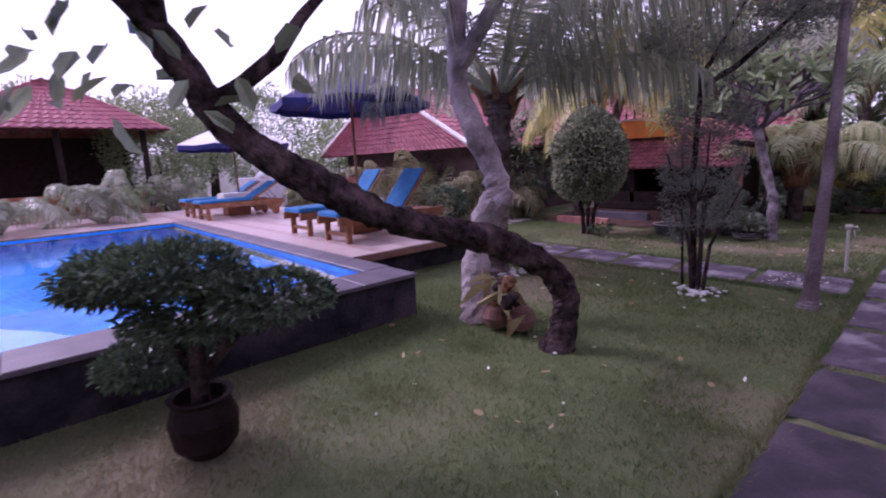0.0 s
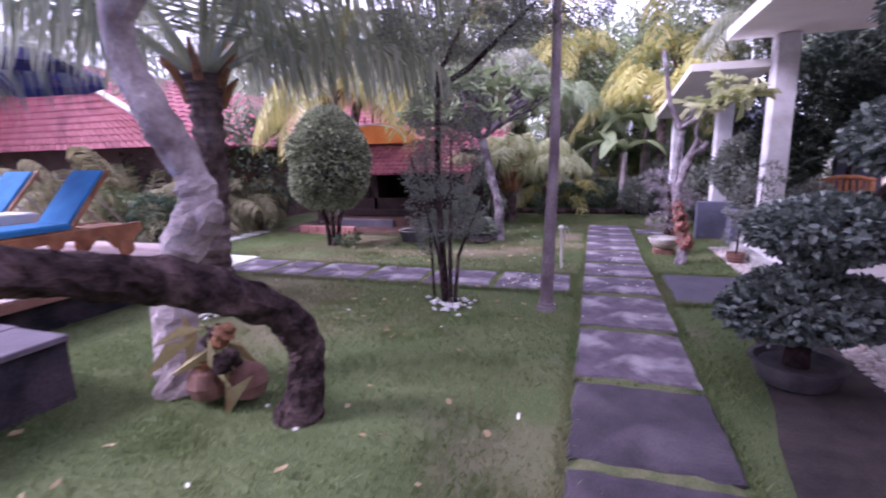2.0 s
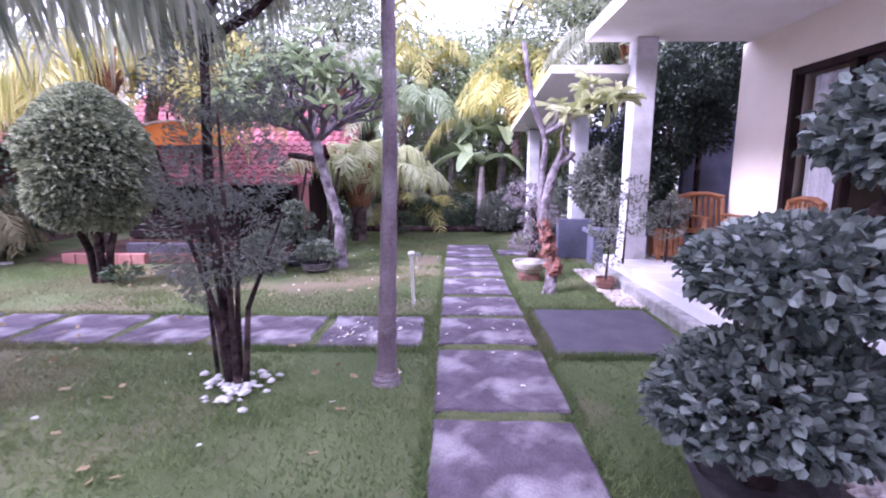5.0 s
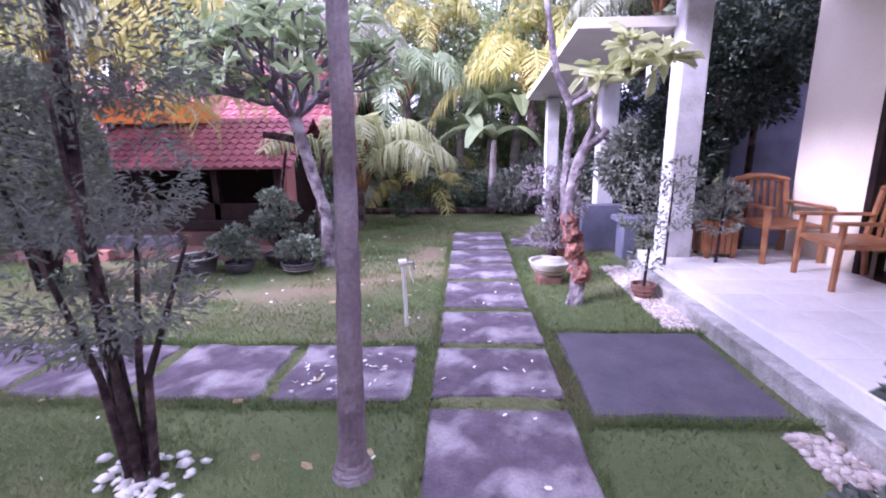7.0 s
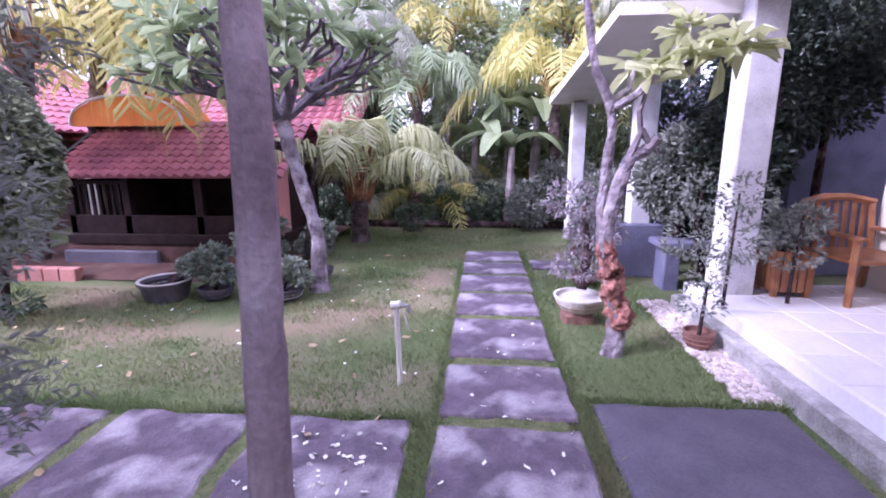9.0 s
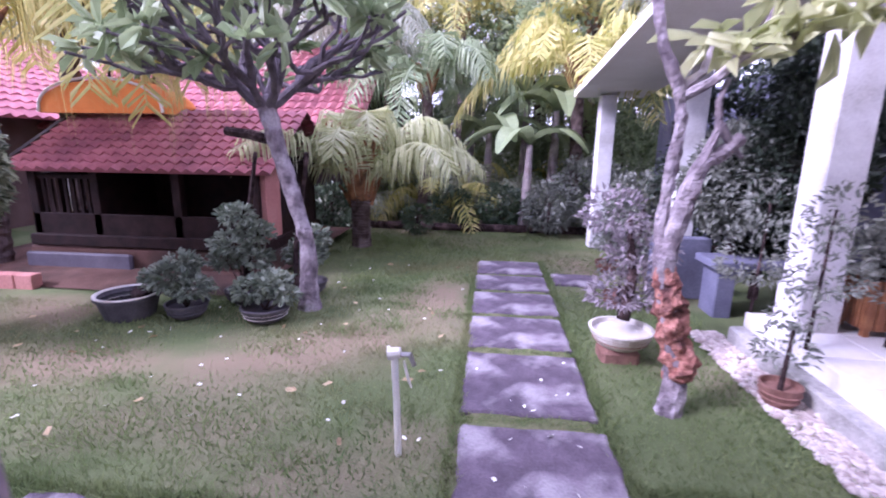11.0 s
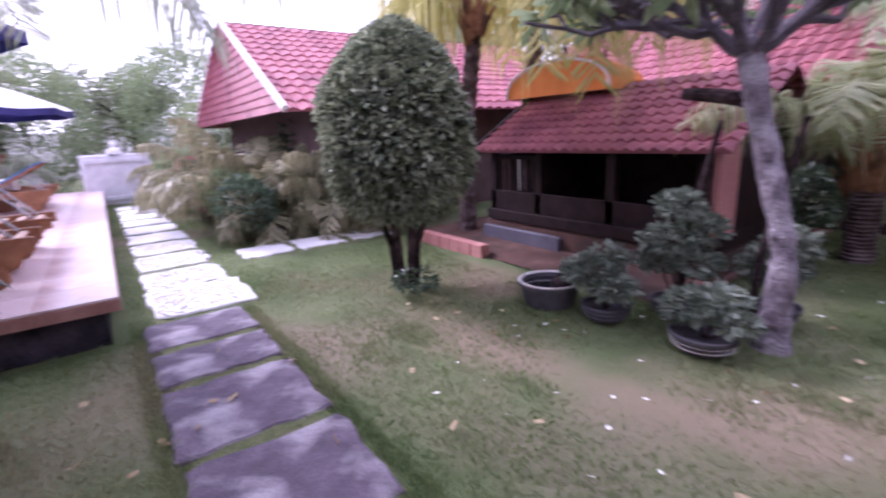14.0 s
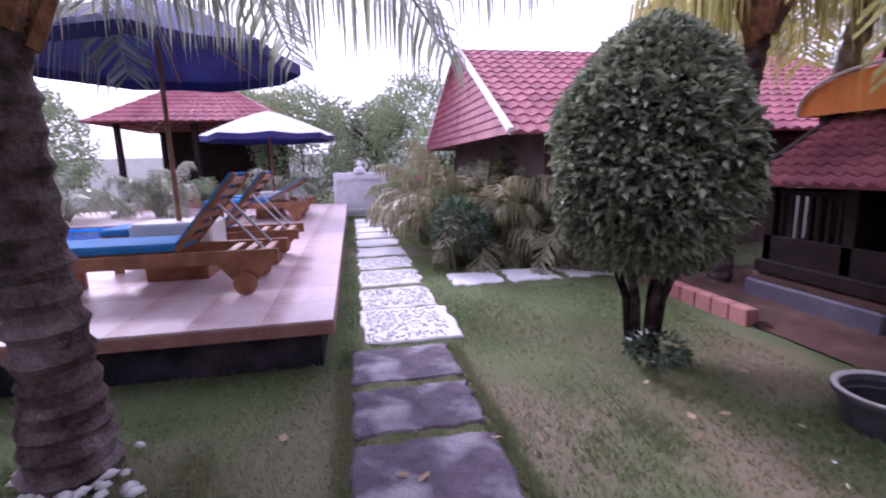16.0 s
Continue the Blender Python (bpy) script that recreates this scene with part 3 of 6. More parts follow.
for b in ((-0.05, -0.9, -0.55, 0, 0.9, -0.45), (-0.05, -0.9, 0.9, 0, 0.9, 1.0), (-0.05, -0.9, -0.45, 0, -0.8, 0.9), (-0.05, 0.8, -0.45, 0, 0.9, 0.9), (-0.05, -0.05, -0.45, 0, 0.05, 0.9)):
    part("frame", Geo().box(*b, 0.006), TEAK, window_1)
for y0 in (-0.8, 0.05):
    part("pane", Geo().box(-0.02, y0, -0.45, -0.004, y0 + 0.75, 0.9), WATERDARK, window_1)


def column(x, y, w, h, z0, label):
    t = thing("column", x, y, z0, label, "column", "porch columns", "structure")
    part("shaft", Geo().box(-w / 2, -w / 2, 0, w / 2, w / 2, h, 0.012), COLUMN, t)
    part("base", Geo().box(-w / 2 - 0.012, -w / 2 - 0.012, 0, w / 2 + 0.012, w / 2 + 0.012, 0.3, 0.01), COLUMN, t, "flaking white base")


column(2.6, 9.34, 0.26, 2.69, 0.25, "square white-painted porch column with flaking edges")
column(2.56, 1.2, 0.26, 2.69, 0.25, "square white-painted porch column with flaking edges")
# second bungalow beyond the shrubs
canopy = Geo().add([(1.5, 13.4, 2.2), (2.52, 13.4, 2.2), (2.52, 9.4, 2.56), (1.5, 9.4, 2.56), (1.5, 13.4, 2.3), (2.52, 13.4, 2.3), (2.52, 9.4, 2.66), (1.5, 9.4, 2.66)],
                   [(0, 1, 2, 3), (7, 6, 5, 4), (1, 0, 4, 5), (2, 1, 5, 6), (3, 2, 6, 7), (0, 3, 7, 4)])
tagged(part("canopy_roof", canopy, PAINT), "sloping white concrete canopy of the next bungalow", "roof", kind="structure")
column(1.93, 13.1, 0.22, 2.2, 0.0, "slim square grey-white column under the canopy")
column(2.36, 11.2, 0.24, 2.36, 0.0, "slim square grey-white column under the canopy")
tagged(part("low_wall", Geo().box(1.95, 10.66, 0, 2.5, 10.8, 0.62, 0.01), GREYBLUE), "low blue-grey painted garden wall", "wall", kind="structure")
tagged(part("wall_next_house", Geo().box(3.95, 10.9, 0, 7.5, 11.05, 2.15), GREYBLUE), "blue-grey side wall of the next bungalow in shade", "wall", kind="structure")
tagged(part("wall_next_front", Geo().box(3.3, 11.6, 0, 3.45, 15.0, 2.3), GREYBLUE), "blue-grey front wall of the next bungalow", "wall", kind="structure")
bench = thing("stone_bench", 2.78, 10.3, 0, "blue-grey stone bench under the dark shrubs", "bench")
part("seat", Geo().box(-0.5, -0.2, 0.46, 0.5, 0.2, 0.52, 0.01), GREYBLUE, bench)
for s in (-0.35, 0.35):
    part("leg", Geo().box(s - 0.08, -0.15, -0.02, s + 0.08, 0.15, 0.46, 0.01), GREYBLUE, bench)


def porch_chair(x, y, turn, label):
    t = thing("armchair", x, y, 0.25, label, "chair", "porch chairs", turn=turn)
    t.scale = (1, 1, 0.86)
    for sx in (-0.29, 0.29):
        part("leg", Geo().tube([(sx, -0.27, 0), (sx, -0.26, 0.64)], [0.028, 0.03], 6), TEAK, t)
        part("leg", Geo().tube([(sx, 0.3, 0), (sx, 0.26, 0.4), (sx, 0.33, 0.92)], [0.03, 0.03, 0.026], 6), TEAK, t)
        part("armrest", Geo().box(sx - 0.035, -0.33, 0.63, sx + 0.035, 0.3, 0.66, 0.01), TEAK, t)
    part("seat", Geo().box(-0.29, -0.28, 0.4, 0.29, 0.27, 0.44, 0.012), TEAK, t)
    part("top_rail", Geo().tube([(-0.31, 0.33, 0.9), (-0.1, 0.36, 0.95), (0.1, 0.36, 0.95), (0.31, 0.33, 0.9)], [0.035, 0.04, 0.04, 0.035], 6), TEAK, t)
    for k in range(7):
        sx = -0.24 + 0.08 * k
        part("back_slat", Geo().box(sx - 0.022, 0.285, 0.44, sx + 0.022, 0.3, 0.93, 0.004, Matrix.Rotation(radians(-4), 4, "X")), TEAK, t)
    return t


porch_chair(3.58, 9.22, 4, "slatted teak armchair standing against the cream wall")
porch_chair(3.64, 8.3, 262, "slatted teak armchair facing the garden")
planter = thing("slatted_planter", 3.02, 9.3, 0.25, "slatted orange-brown teak planter box on the porch tiles", "planter")
part("inner_box", Geo().box(-0.13, -0.13, 0.08, 0.13, 0.13, 0.36, 0.01), DARKWOOD, planter, "dark inner box")
for k in range(5):
    for sg in (-1, 1):
        part("slat", Geo().box(-0.16 + 0.066 * k, sg * 0.145 - 0.01, 0.05, -0.105 + 0.066 * k, sg * 0.145 + 0.01, 0.4, 0.004), TEAK, planter)
        part("slat", Geo().box(sg * 0.15 - 0.01, -0.13 + 0.054 * k, 0.05, sg * 0.15 + 0.01, -0.086 + 0.054 * k, 0.4, 0.004), TEAK, planter)
for sx in (-0.13, 0.13):
    for sy in (-0.12, 0.12):
        part("foot", Geo().box(sx - 0.02, sy - 0.02, 0, sx + 0.02, sy + 0.02, 0.05), TEAK, planter)
shrub("planter_bush", 3.02, 9.3, "bushy grey-green plant growing in the slatted planter", "plant", [(-0.06, 0, 0.54, 0.2, 0.2, 0.17), (0.1, 0.04, 0.6, 0.18, 0.18, 0.16)], GREYLEAF, 1800, 0.06, 0.035, [([(0, 0, 0.34), (0.02, 0.02, 0.6)], [0.02, 0.012])], z=0.25, flat=0.8)
# pebble strip along the porch
pebbles("pebble_strip", [(rng.uniform(1.98, 2.22), y_ if y_ < 6.45 or y_ > 7.8 else y_ + 1.4, 0.0) for y_ in rng.uniform(1.0, 9.8, 3000)], 0.035, PEBBLE, "strip of pink and white river pebbles along the porch")

# ---- pool and deck ----
pool = thing("pool", -6.5, 1.0, 0, "raised swimming pool with blue tiles and dark stone sides", "pool", kind="structure")
PX0, PX1, PY0, PY1, PZ = -11.0, -2.82, -5.0, 3.62, 0.42
g = Geo()
g.box(PX1 - 0.4, PY0, -1.2, PX1, PY1, PZ - 0.03)
g.box(PX0, PY1 - 0.25, -1.2, PX1 - 0.4, PY1, PZ - 0.03)
g.box(PX0 - 0.3, PY0, -1.2, PX0, PY1, PZ - 0.03)
g.box(PX0 - 0.3, PY0 - 0.3, -1.2, PX1, PY0, PZ - 0.03)
o = part("side_wall", g, PLINTH, pool, "dark stone-clad outer wall")
o.location = (6.5, -1.0, 0)
g = Geo().box(PX0, PY0, -1.0, PX1 - 0.4, PY1 - 0.25, -0.95)
g.box(PX1 - 0.42, PY0, -0.95, PX1 - 0.398, PY1 - 0.25, PZ - 0.035).box(PX0, PY1 - 0.27, -0.95, PX1 - 0.42, PY1 - 0.248, PZ - 0.035).box(PX0 - 0.002, PY0, -0.95, PX0 + 0.02, PY1 - 0.27, PZ - 0.035)
o = part("basin", g, POOLTILE, pool, "blue tiled basin")
o.location = (6.5, -1.0, 0)
o = part("water", Geo().add([(PX0 + 0.02, PY0, 0.36), (PX1 - 0.42, PY0, 0.36), (PX1 - 0.42, PY1 - 0.27, 0.36), (PX0 + 0.02, PY1 - 0.27, 0.36)], [(0, 1, 2, 3)]), WATER, pool, "clear rippled water")
o.location = (6.5, -1.0, 0)
o.visible_shadow = False
cop_e = Geo().box(-0.24, -0.3, 0, 0.24, 0.297, 0.035, 0.008).mesh("coping_stone", COPING)
cop_n = Geo().box(-0.3, -0.15, 0, 0.297, 0.15, 0.035, 0.008).mesh("coping_stone", COPING)
for k in range(14):
    o = new("coping_stone", cop_e)
    o.parent, o.location = pool, (PX1 - 0.2 + 6.5, PY1 - 0.3 - 0.6 * k - 1.0, PZ - 0.03)
for k in range(13):
    o = new("coping_stone", cop_n)
    o.parent, o.location = pool, (PX1 - 0.75 - 0.6 * k + 6.5, PY1 - 0.13 - 1.0, PZ - 0.03)
DX, DY0, DY1, DZ = -4.24, 3.66, 6.6, 0.37
deck = tagged(part("deck", Geo().box(-15.5, DY0, DZ - 0.1, DX, DY1, DZ - 0.012, 0.01), DECKEDGE), "raised pool deck of glossy pink tiles with a red edge", "deck", kind="structure")
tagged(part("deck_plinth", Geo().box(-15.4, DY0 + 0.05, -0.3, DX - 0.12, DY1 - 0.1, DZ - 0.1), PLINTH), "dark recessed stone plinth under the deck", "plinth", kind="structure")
tagged(part("pool_end_deck", Geo().box(-15.5, -5.3, -0.3, PX0 - 0.3, DY0, DZ - 0.004), DECKTILE), "pink tiled deck at the end of the pool", "deck", kind="structure")
dt = Geo().box(-0.245, -0.245, 0, 0.245, 0.245, 0.014, 0.003).mesh("tile", DECKTILE)
for i in range(22):
    for j in range(6):
        o = new("tile", dt)
        o.parent, o.location = deck, (DX - 0.25 - 0.495 * i, DY1 - 0.25 - 0.487 * j, DZ - 0.011)


def lounger(x, y, turn, label, back=50):
    """A wooden sun lounger, foot towards -y of its own frame."""
    t = thing("sun_lounger", x, y, DZ + 0.003, label, "sun lounger", "loungers on the deck", turn=turn)
    for s in (-0.3, 0.3):
        part("side_rail", Geo().box(s - 0.025, -1.0, 0.27, s + 0.025, 1.0, 0.38, 0.008), TEAK, t)
        part("leg", Geo().box(s - 0.03, -0.88, 0, s + 0.03, -0.8, 0.27, 0.006), TEAK, t)
        part("rear_bracket", Geo().add([(s + d, yy_, zz) for d in (-0.02, 0.02) for yy_, zz in ((0.5, 0.27), (0.95, 0.27), (0.8, 0.1), (0.64, 0.1))], [(0, 1, 2, 3), (7, 6, 5, 4), (0, 4, 5, 1), (1, 5, 6, 2), (2, 6, 7, 3), (3, 7, 4, 0)]), TEAK, t)
        w = Geo().lathe([(0.02, -0.035), (0.09, -0.03), (0.1, 0), (0.09, 0.03), (0.02, 0.035)], sides=16)
        wo = part("wheel", w, TEAK, t, "turned wooden wheel")
        wo.matrix_local = pose(s + math.copysign(0.06, s), 0.72, 0.1, 0, 90, 0)
    part("crossbar", Geo().box(-0.27, -0.86, 0.1, 0.27, -0.82, 0.15, 0.005), TEAK, t)
    for k in range(9):
        part("slat", Geo().box(-0.275, -0.98 + 0.13 * k, 0.38, 0.275, -0.88 + 0.13 * k, 0.395, 0.004), TEAK, t)
    for k in range(3):
        part("slat", Geo().box(-0.275, 0.55 + 0.15 * k, 0.34, 0.275, 0.62 + 0.15 * k, 0.36, 0.004), TEAK, t)
    part("mattress", Geo().box(-0.29, -1.0, 0.397, 0.29, 0.2, 0.46, 0.02), CUSHION, t, "blue canvas mattress")
    m = Matrix.Translation((0, 0.2, 0.395)) @ Matrix.Rotation(radians(back), 4, "X")
    part("back_mattress", Geo().box(-0.25, 0.02, 0.03, 0.25, 0.78, 0.055, 0.01, m), CUSHION, t, "raised blue canvas backrest mattress")
    for s in (-0.27, 0.27):
        part("back_rail", Geo().box(s - 0.02, 0, -0.01, s + 0.02, 0.8, 0.028, 0, m), TEAK, t)
    for k in range(6):
        part("back_slat", Geo().box(-0.25, 0.06 + 0.125 * k, 0.0, 0.25, 0.13 + 0.125 * k, 0.02, 0.003, m), TEAK, t)
    top = m @ Vector((0, 0.5, -0.01))
    for s in (-0.2, 0.2):
        part("prop", Geo().tube([(s, top.y, top.z), (s, 0.86, 0.37)], 0.013, 6), METAL, t, "thin prop bar")
    return t


lounger(-5.45, 5.13, 0, "teak sun lounger with a blue mattress, backrest raised")
lounger(-6.7, 5.16, 0, "teak sun lounger with a blue mattress beside the white box")
lounger(-11.2, 4.9, 0, "far teak sun lounger with a blue mattress lying low", 30)
lounger(-12.4, 4.9, 0, "far teak sun lounger with a blue mattress lying low", 30)
for x, y in ((-6.07, 5.07), (-11.8, 5.0)):
    bx = thing("side_block", x, y, DZ + 0.003, "white painted block table holding the umbrella pole", "side table")
    part("block", Geo().box(-0.26, -0.36, 0.22, 0.26, 0.36, 0.56, 0.02), PAINT, bx)
    part("foot", Geo().box(-0.22, -0.28, 0, 0.22, 0.28, 0.22, 0.01), TEAK, bx, "brown timber foot")


def umbrella(x, y, z0, rim, apex, r, top_mat, label, turn=10):
    t = thing("umbrella", x, y, z0, label, "umbrella", "deck umbrellas", turn=turn)
    part("pole", Geo().tube([(0, 0, 0), (0, 0, apex - z0 + 0.05)], [0.024, 0.02], 8), TEAK, t)
    n = 8
    for k in range(n):
        a0, a1 = 2 * math.pi * k / n, 2 * math.pi * (k + 1) / n
        H, R = apex - z0, rim - z0
        g, seg = Geo(), 5
        v = []
        for s in range(seg + 1):
            q = s / seg
            rr = r * q
            zz = H - (H - R) * (q ** 1.25)
            for a in (a0, (a0 + a1) / 2, a1):
                dip = 0.035 * q if a == (a0 + a1) / 2 else 0
                rad = rr * (math.cos(math.pi / n) if a == (a0 + a1) / 2 else 1)
                v.append((rad * math.cos(a), rad * math.sin(a), zz - dip))
        v += [(p[0] * 1.0, p[1] * 1.0, p[2] - 0.1) for p in v[-3:]]
        f = [(3 * s + i, 3 * s + i + 1, 3 * s + 4 + i, 3 * s + 3 + i) for s in range(seg + 1) for i in range(2)]
        g.add(v, f)
        if top_mat is not NAVY:
            g = Geo().add(v[:18], f[:10])
        c = part("canopy_panel", g, top_mat, t)
        sm = c.modifiers.new("thickness", "SOLIDIFY")
        sm.thickness = 0.006
        if top_mat is not NAVY:
            part("lining_panel", Geo().add([(p[0], p[1], p[2] - 0.012) for p in v], f), NAVY, t, "navy canvas lining")
        part("rib", Geo().tube([(0, 0, H - 0.03), (r * math.cos(a0) * 0.98, r * math.sin(a0) * 0.98, R - 0.02)], 0.008, 5), TEAK, t)
    return t


umbrella(-6.07, 5.07, DZ + 0.563, 2.46, 2.98, 1.27, NAVY, "large open navy canvas umbrella with a wooden pole")
umbrella(-11.8, 5.1, DZ + 0.563, 2.12, 2.62, 1.35, CANVASWHITE, "open umbrella with a bleached white top")

# ---- houses with red tiled roofs ----
TILECLAY = mat("weathered_roof_tile", (0.26, 0.075, 0.09), (0.42, 0.15, 0.17), 0.7, 5, 0.3, (0.2, 0.06, 0.08), 50, obj=0.5)


def roof_plane(parent, a, b, c, d, nu, nv, name="tiled_slope", pieces=False):
    """A tiled slope: a, b along the eave, d, c along the ridge; half-round courses that overlap."""
    a, b, c, d = (np.asarray(q, float) for q in (a, b, c, d))
    nrm = np.cross(b - a, d - a)
    nrm /= np.linalg.norm(nrm)
    if nrm[2] < 0:
        nrm = -nrm
    vs, fs, k = [], [], 0
    for j in range(nv):
        for i in range(nu):
            q = lambda u, w: (a * (1 - u) + b * u) * (1 - w) + (d * (1 - u) + c * u) * w
            u0, u1, w0, w1 = i / nu, (i + 1) / nu, j / nv, (j + 1.12) / nv
            um = (u0 + u1) / 2
            off = 0.03 + rng.uniform(0, 0.006)
            rows_ = [q(u0, w0) + nrm * 0.012, q(um, w0) + nrm * (off + 0.03), q(u1, w0) + nrm * 0.012, q(u1, w1), q(um, w1) + nrm * 0.03, q(u0, w1), q(u0, w0) - nrm * 0.01, q(u1, w0) - nrm * 0.01]
            if pieces:
                part("roof_tile", Geo().add(rows_, [(0, 1, 4, 5), (1, 2, 3, 4), (6, 1, 0), (6, 7, 1), (7, 2, 1)]), TILECLAY, parent)
                continue
            vs += rows_
            fs += [(k, k + 1, k + 4, k + 5), (k + 1, k + 2, k + 3, k + 4), (k + 6, k + 1, k), (k + 6, k + 7, k + 1), (k + 7, k + 2, k + 1)]
            k += 8
    if pieces:
        return None
    return tagged(part(name, Geo().add(vs, fs), ROOF, parent, "overlapping red clay tiles"), kind="stuff")


def gable_house(name, x0, y0, x1, y1, eave, ridge, over, along, label, wall_mat, nu=24, nv=10):
    t = thing(name, (x0 + x1) / 2, (y0 + y1) / 2, 0, label, "house")
    cx, cy = (x0 + x1) / 2, (y0 + y1) / 2
    hx, hy = (x1 - x0) / 2, (y1 - y0) / 2
    part("wall", Geo().box(-hx, -hy, -0.1, hx, hy, eave - 0.05), wall_mat, t)
    if along == "y":
        k = hy + over
        e = hx + over
        ez = eave - over * (ridge - eave) / hx
        kh = k + 0.12
        roof_plane(t, (e, -kh, ez), (e, k, ez), (0, k, ridge), (0, -k, ridge), nu, nv)
        roof_plane(t, (-e, k, ez), (-e, -kh, ez), (0, -k, ridge), (0, k, ridge), nu, nv)
        roof_plane(t, (-e, -kh, ez), (e, -kh, ez), (0.02, -k, ridge), (-0.02, -k, ridge), nu, nv)
        for d in (-1, 1):
            part("verge_board", Geo().tube([(d * e, -kh, ez + 0.03), (0, -k, ridge + 0.05)], 0.06, 6), PAINT, t, "white verge board")
        for s in (1,):
            part("gable", Geo().add([(-hx, s * hy, eave - 0.05), (hx, s * hy, eave - 0.05), (0, s * hy, ridge - 0.05), (-hx, s * (hy - 0.1), eave - 0.05), (hx, s * (hy - 0.1), eave - 0.05), (0, s * (hy - 0.1), ridge - 0.05)],
                                    [(0, 1, 2), (3, 5, 4), (0, 2, 5, 3), (1, 4, 5, 2)]), wall_mat, t)
            for d in (-1, 1):
                part("verge_board", Geo().tube([(d * e, s * k, ez), (0, s * k, ridge + 0.03)], 0.05, 4), PAINT, t, "white verge board")
    else:
        k = hx + over
        e = hy + over
        ez = eave - over * (ridge - eave) / hy
        roof_plane(t, (-k, -e, ez), (k, -e, ez), (k, 0, ridge), (-k, 0, ridge), nu, nv)
        roof_plane(t, (k, e, ez), (-k, e, ez), (-k, 0, ridge), (k, 0, ridge), nu, nv)
        for s in (-1, 1):
            part("gable", Geo().add([(s * hx, -hy, eave - 0.05), (s * hx, hy, eave - 0.05), (s * hx, 0, ridge - 0.05), (s * (hx - 0.1), -hy, eave - 0.05), (s * (hx - 0.1), hy, eave - 0.05), (s * (hx - 0.1), 0, ridge - 0.05)],
                                    [(0, 1, 2), (3, 5, 4), (0, 2, 5, 3), (1, 4, 5, 2)]), wall_mat, t)
    return t


gable_house("house", -13.8, 9.6, -7.7, 16.5, 2.1, 3.65, 0.6, "y", "house with a sloping red clay tile roof behind the ferns", mat("brown_wall_paint", (0.1, 0.06, 0.055), (0.16, 0.1, 0.09), 0.9, 3, 0.2), 36, 14)
gable_house("house", -7.5, 14.2, -2.4, 18.5, 2.0, 3.5, 0.5, "x", "red-roofed house behind the timber hut", DARKWOOD, 32, 14)
# pyramid-roofed pavilion beyond the pool
pav = thing("pavilion", -19.2, 2.0, 0, "open pavilion with a steep red tiled pyramid roof", "pavilion")
part("floor_base", Geo().box(-2.0, -2.4, -0.1, 2.0, 2.4, 0.45, 0.02), DECKEDGE, pav)
for sx in (-1.8, 1.8):
    for sy in (-2.2, 0, 2.2):
        part("post", Geo().box(sx - 0.08, sy - 0.08, 0.45, sx + 0.08, sy + 0.08, 2.9, 0.01), DARKWOOD, pav)
part("back_wall", Geo().box(-1.9, -2.3, 0.45, -1.8, 2.3, 2.9), DARKWOOD, pav)
part("railing", Geo().box(1.76, -2.1, 0.45, 1.84, 2.1, 1.0, 0.01), TEAK, pav, "brown timber parapet")
for k in range(4):
    q = [(2.5, -2.9), (2.5, 2.9), (-2.5, 2.9), (-2.5, -2.9)]
    a_, b_ = q[k], q[(k + 1) % 4]
    roof_plane(pav, (*a_, 2.9), (*b_, 2.9), (0.03, 0.03, 4.6), (0.0, 0.0, 4.6), 20, 12)

# ---- timber hut ----
hut = thing("timber_hut", -3.5, 11.4, 0, "low dark timber hut on a plinth with a red tiled roof", "hut")
part("plinth", Geo().box(-1.5, -0.7, -0.05, 1.4, 0.9, 0.28, 0.02), SOIL, hut)
part("floor_beam", Geo().box(-1.45, -0.72, 0.3, 1.4, 0.9, 0.42, 0.01), DARKWOOD, hut)
part("back_wall", Geo().box(-1.4, 0.8, 0.42, 1.35, 0.88, 1.3), DARKWOOD, hut)
part("end_wall", Geo().box(1.22, -0.6, 0.42, 1.36, -0.25, 1.25), BRICK, hut, "salmon-painted end wall")
part("end_boarding", Geo().box(1.28, -0.249, 0.42, 1.36, 0.8, 1.25), DARKWOOD, hut)
part("inner_wall", Geo().box(-0.6, 0.3, 0.42, 1.28, 0.34, 1.3, 0.004), DARKWOOD, hut)
# Unseen ceiling added below the tiles to keep the hut's interior dark.
part("added_ceiling", Geo().box(-1.45, -0.68, 1.2, 1.4, 0.8, 1.22), DARKWOOD, hut)
part("front_panel", Geo().box(-1.42, -0.66, 0.421, 1.3, -0.62, 0.66, 0.006), DARKWOOD, hut, "dark plank parapet")
part("partition", Geo().box(-0.64, -0.56, 0.42, -0.6, 0.8, 1.2, 0.004), DARKWOOD, hut)
part("stone_footing", Geo().box(-1.5, -0.77, -0.05, -0.2, -0.705, 0.22, 0.02), DARKSLAB, hut, "grey stone footing")
for x in (-1.38, -0.62, 0.35, 1.25):
    part("post", Geo().box(x - 0.05, -0.66, 0.42, x + 0.05, -0.56, 1.2, 0.006), DARKWOOD, hut)
for z in (0.55, 1.05):
    part("rail", Geo().box(-1.38, -0.63, z, -0.62, -0.58, z + 0.05, 0.004), DARKWOOD, hut)
    part("rail", Geo().box(-1.41, -0.6, z, -1.36, 0.8, z + 0.05, 0.004), DARKWOOD, hut)
for k in range(8):
    part("baluster", Geo().box(-1.3 + 0.09 * k, -0.625, 0.6, -1.26 + 0.09 * k, -0.595, 1.05, 0.003), DARKWOOD, hut)
for k in range(9):
    part("baluster", Geo().box(-1.4, -0.45 + 0.14 * k, 0.6, -1.37, -0.41 + 0.14 * k, 1.05, 0.003), DARKWOOD, hut)
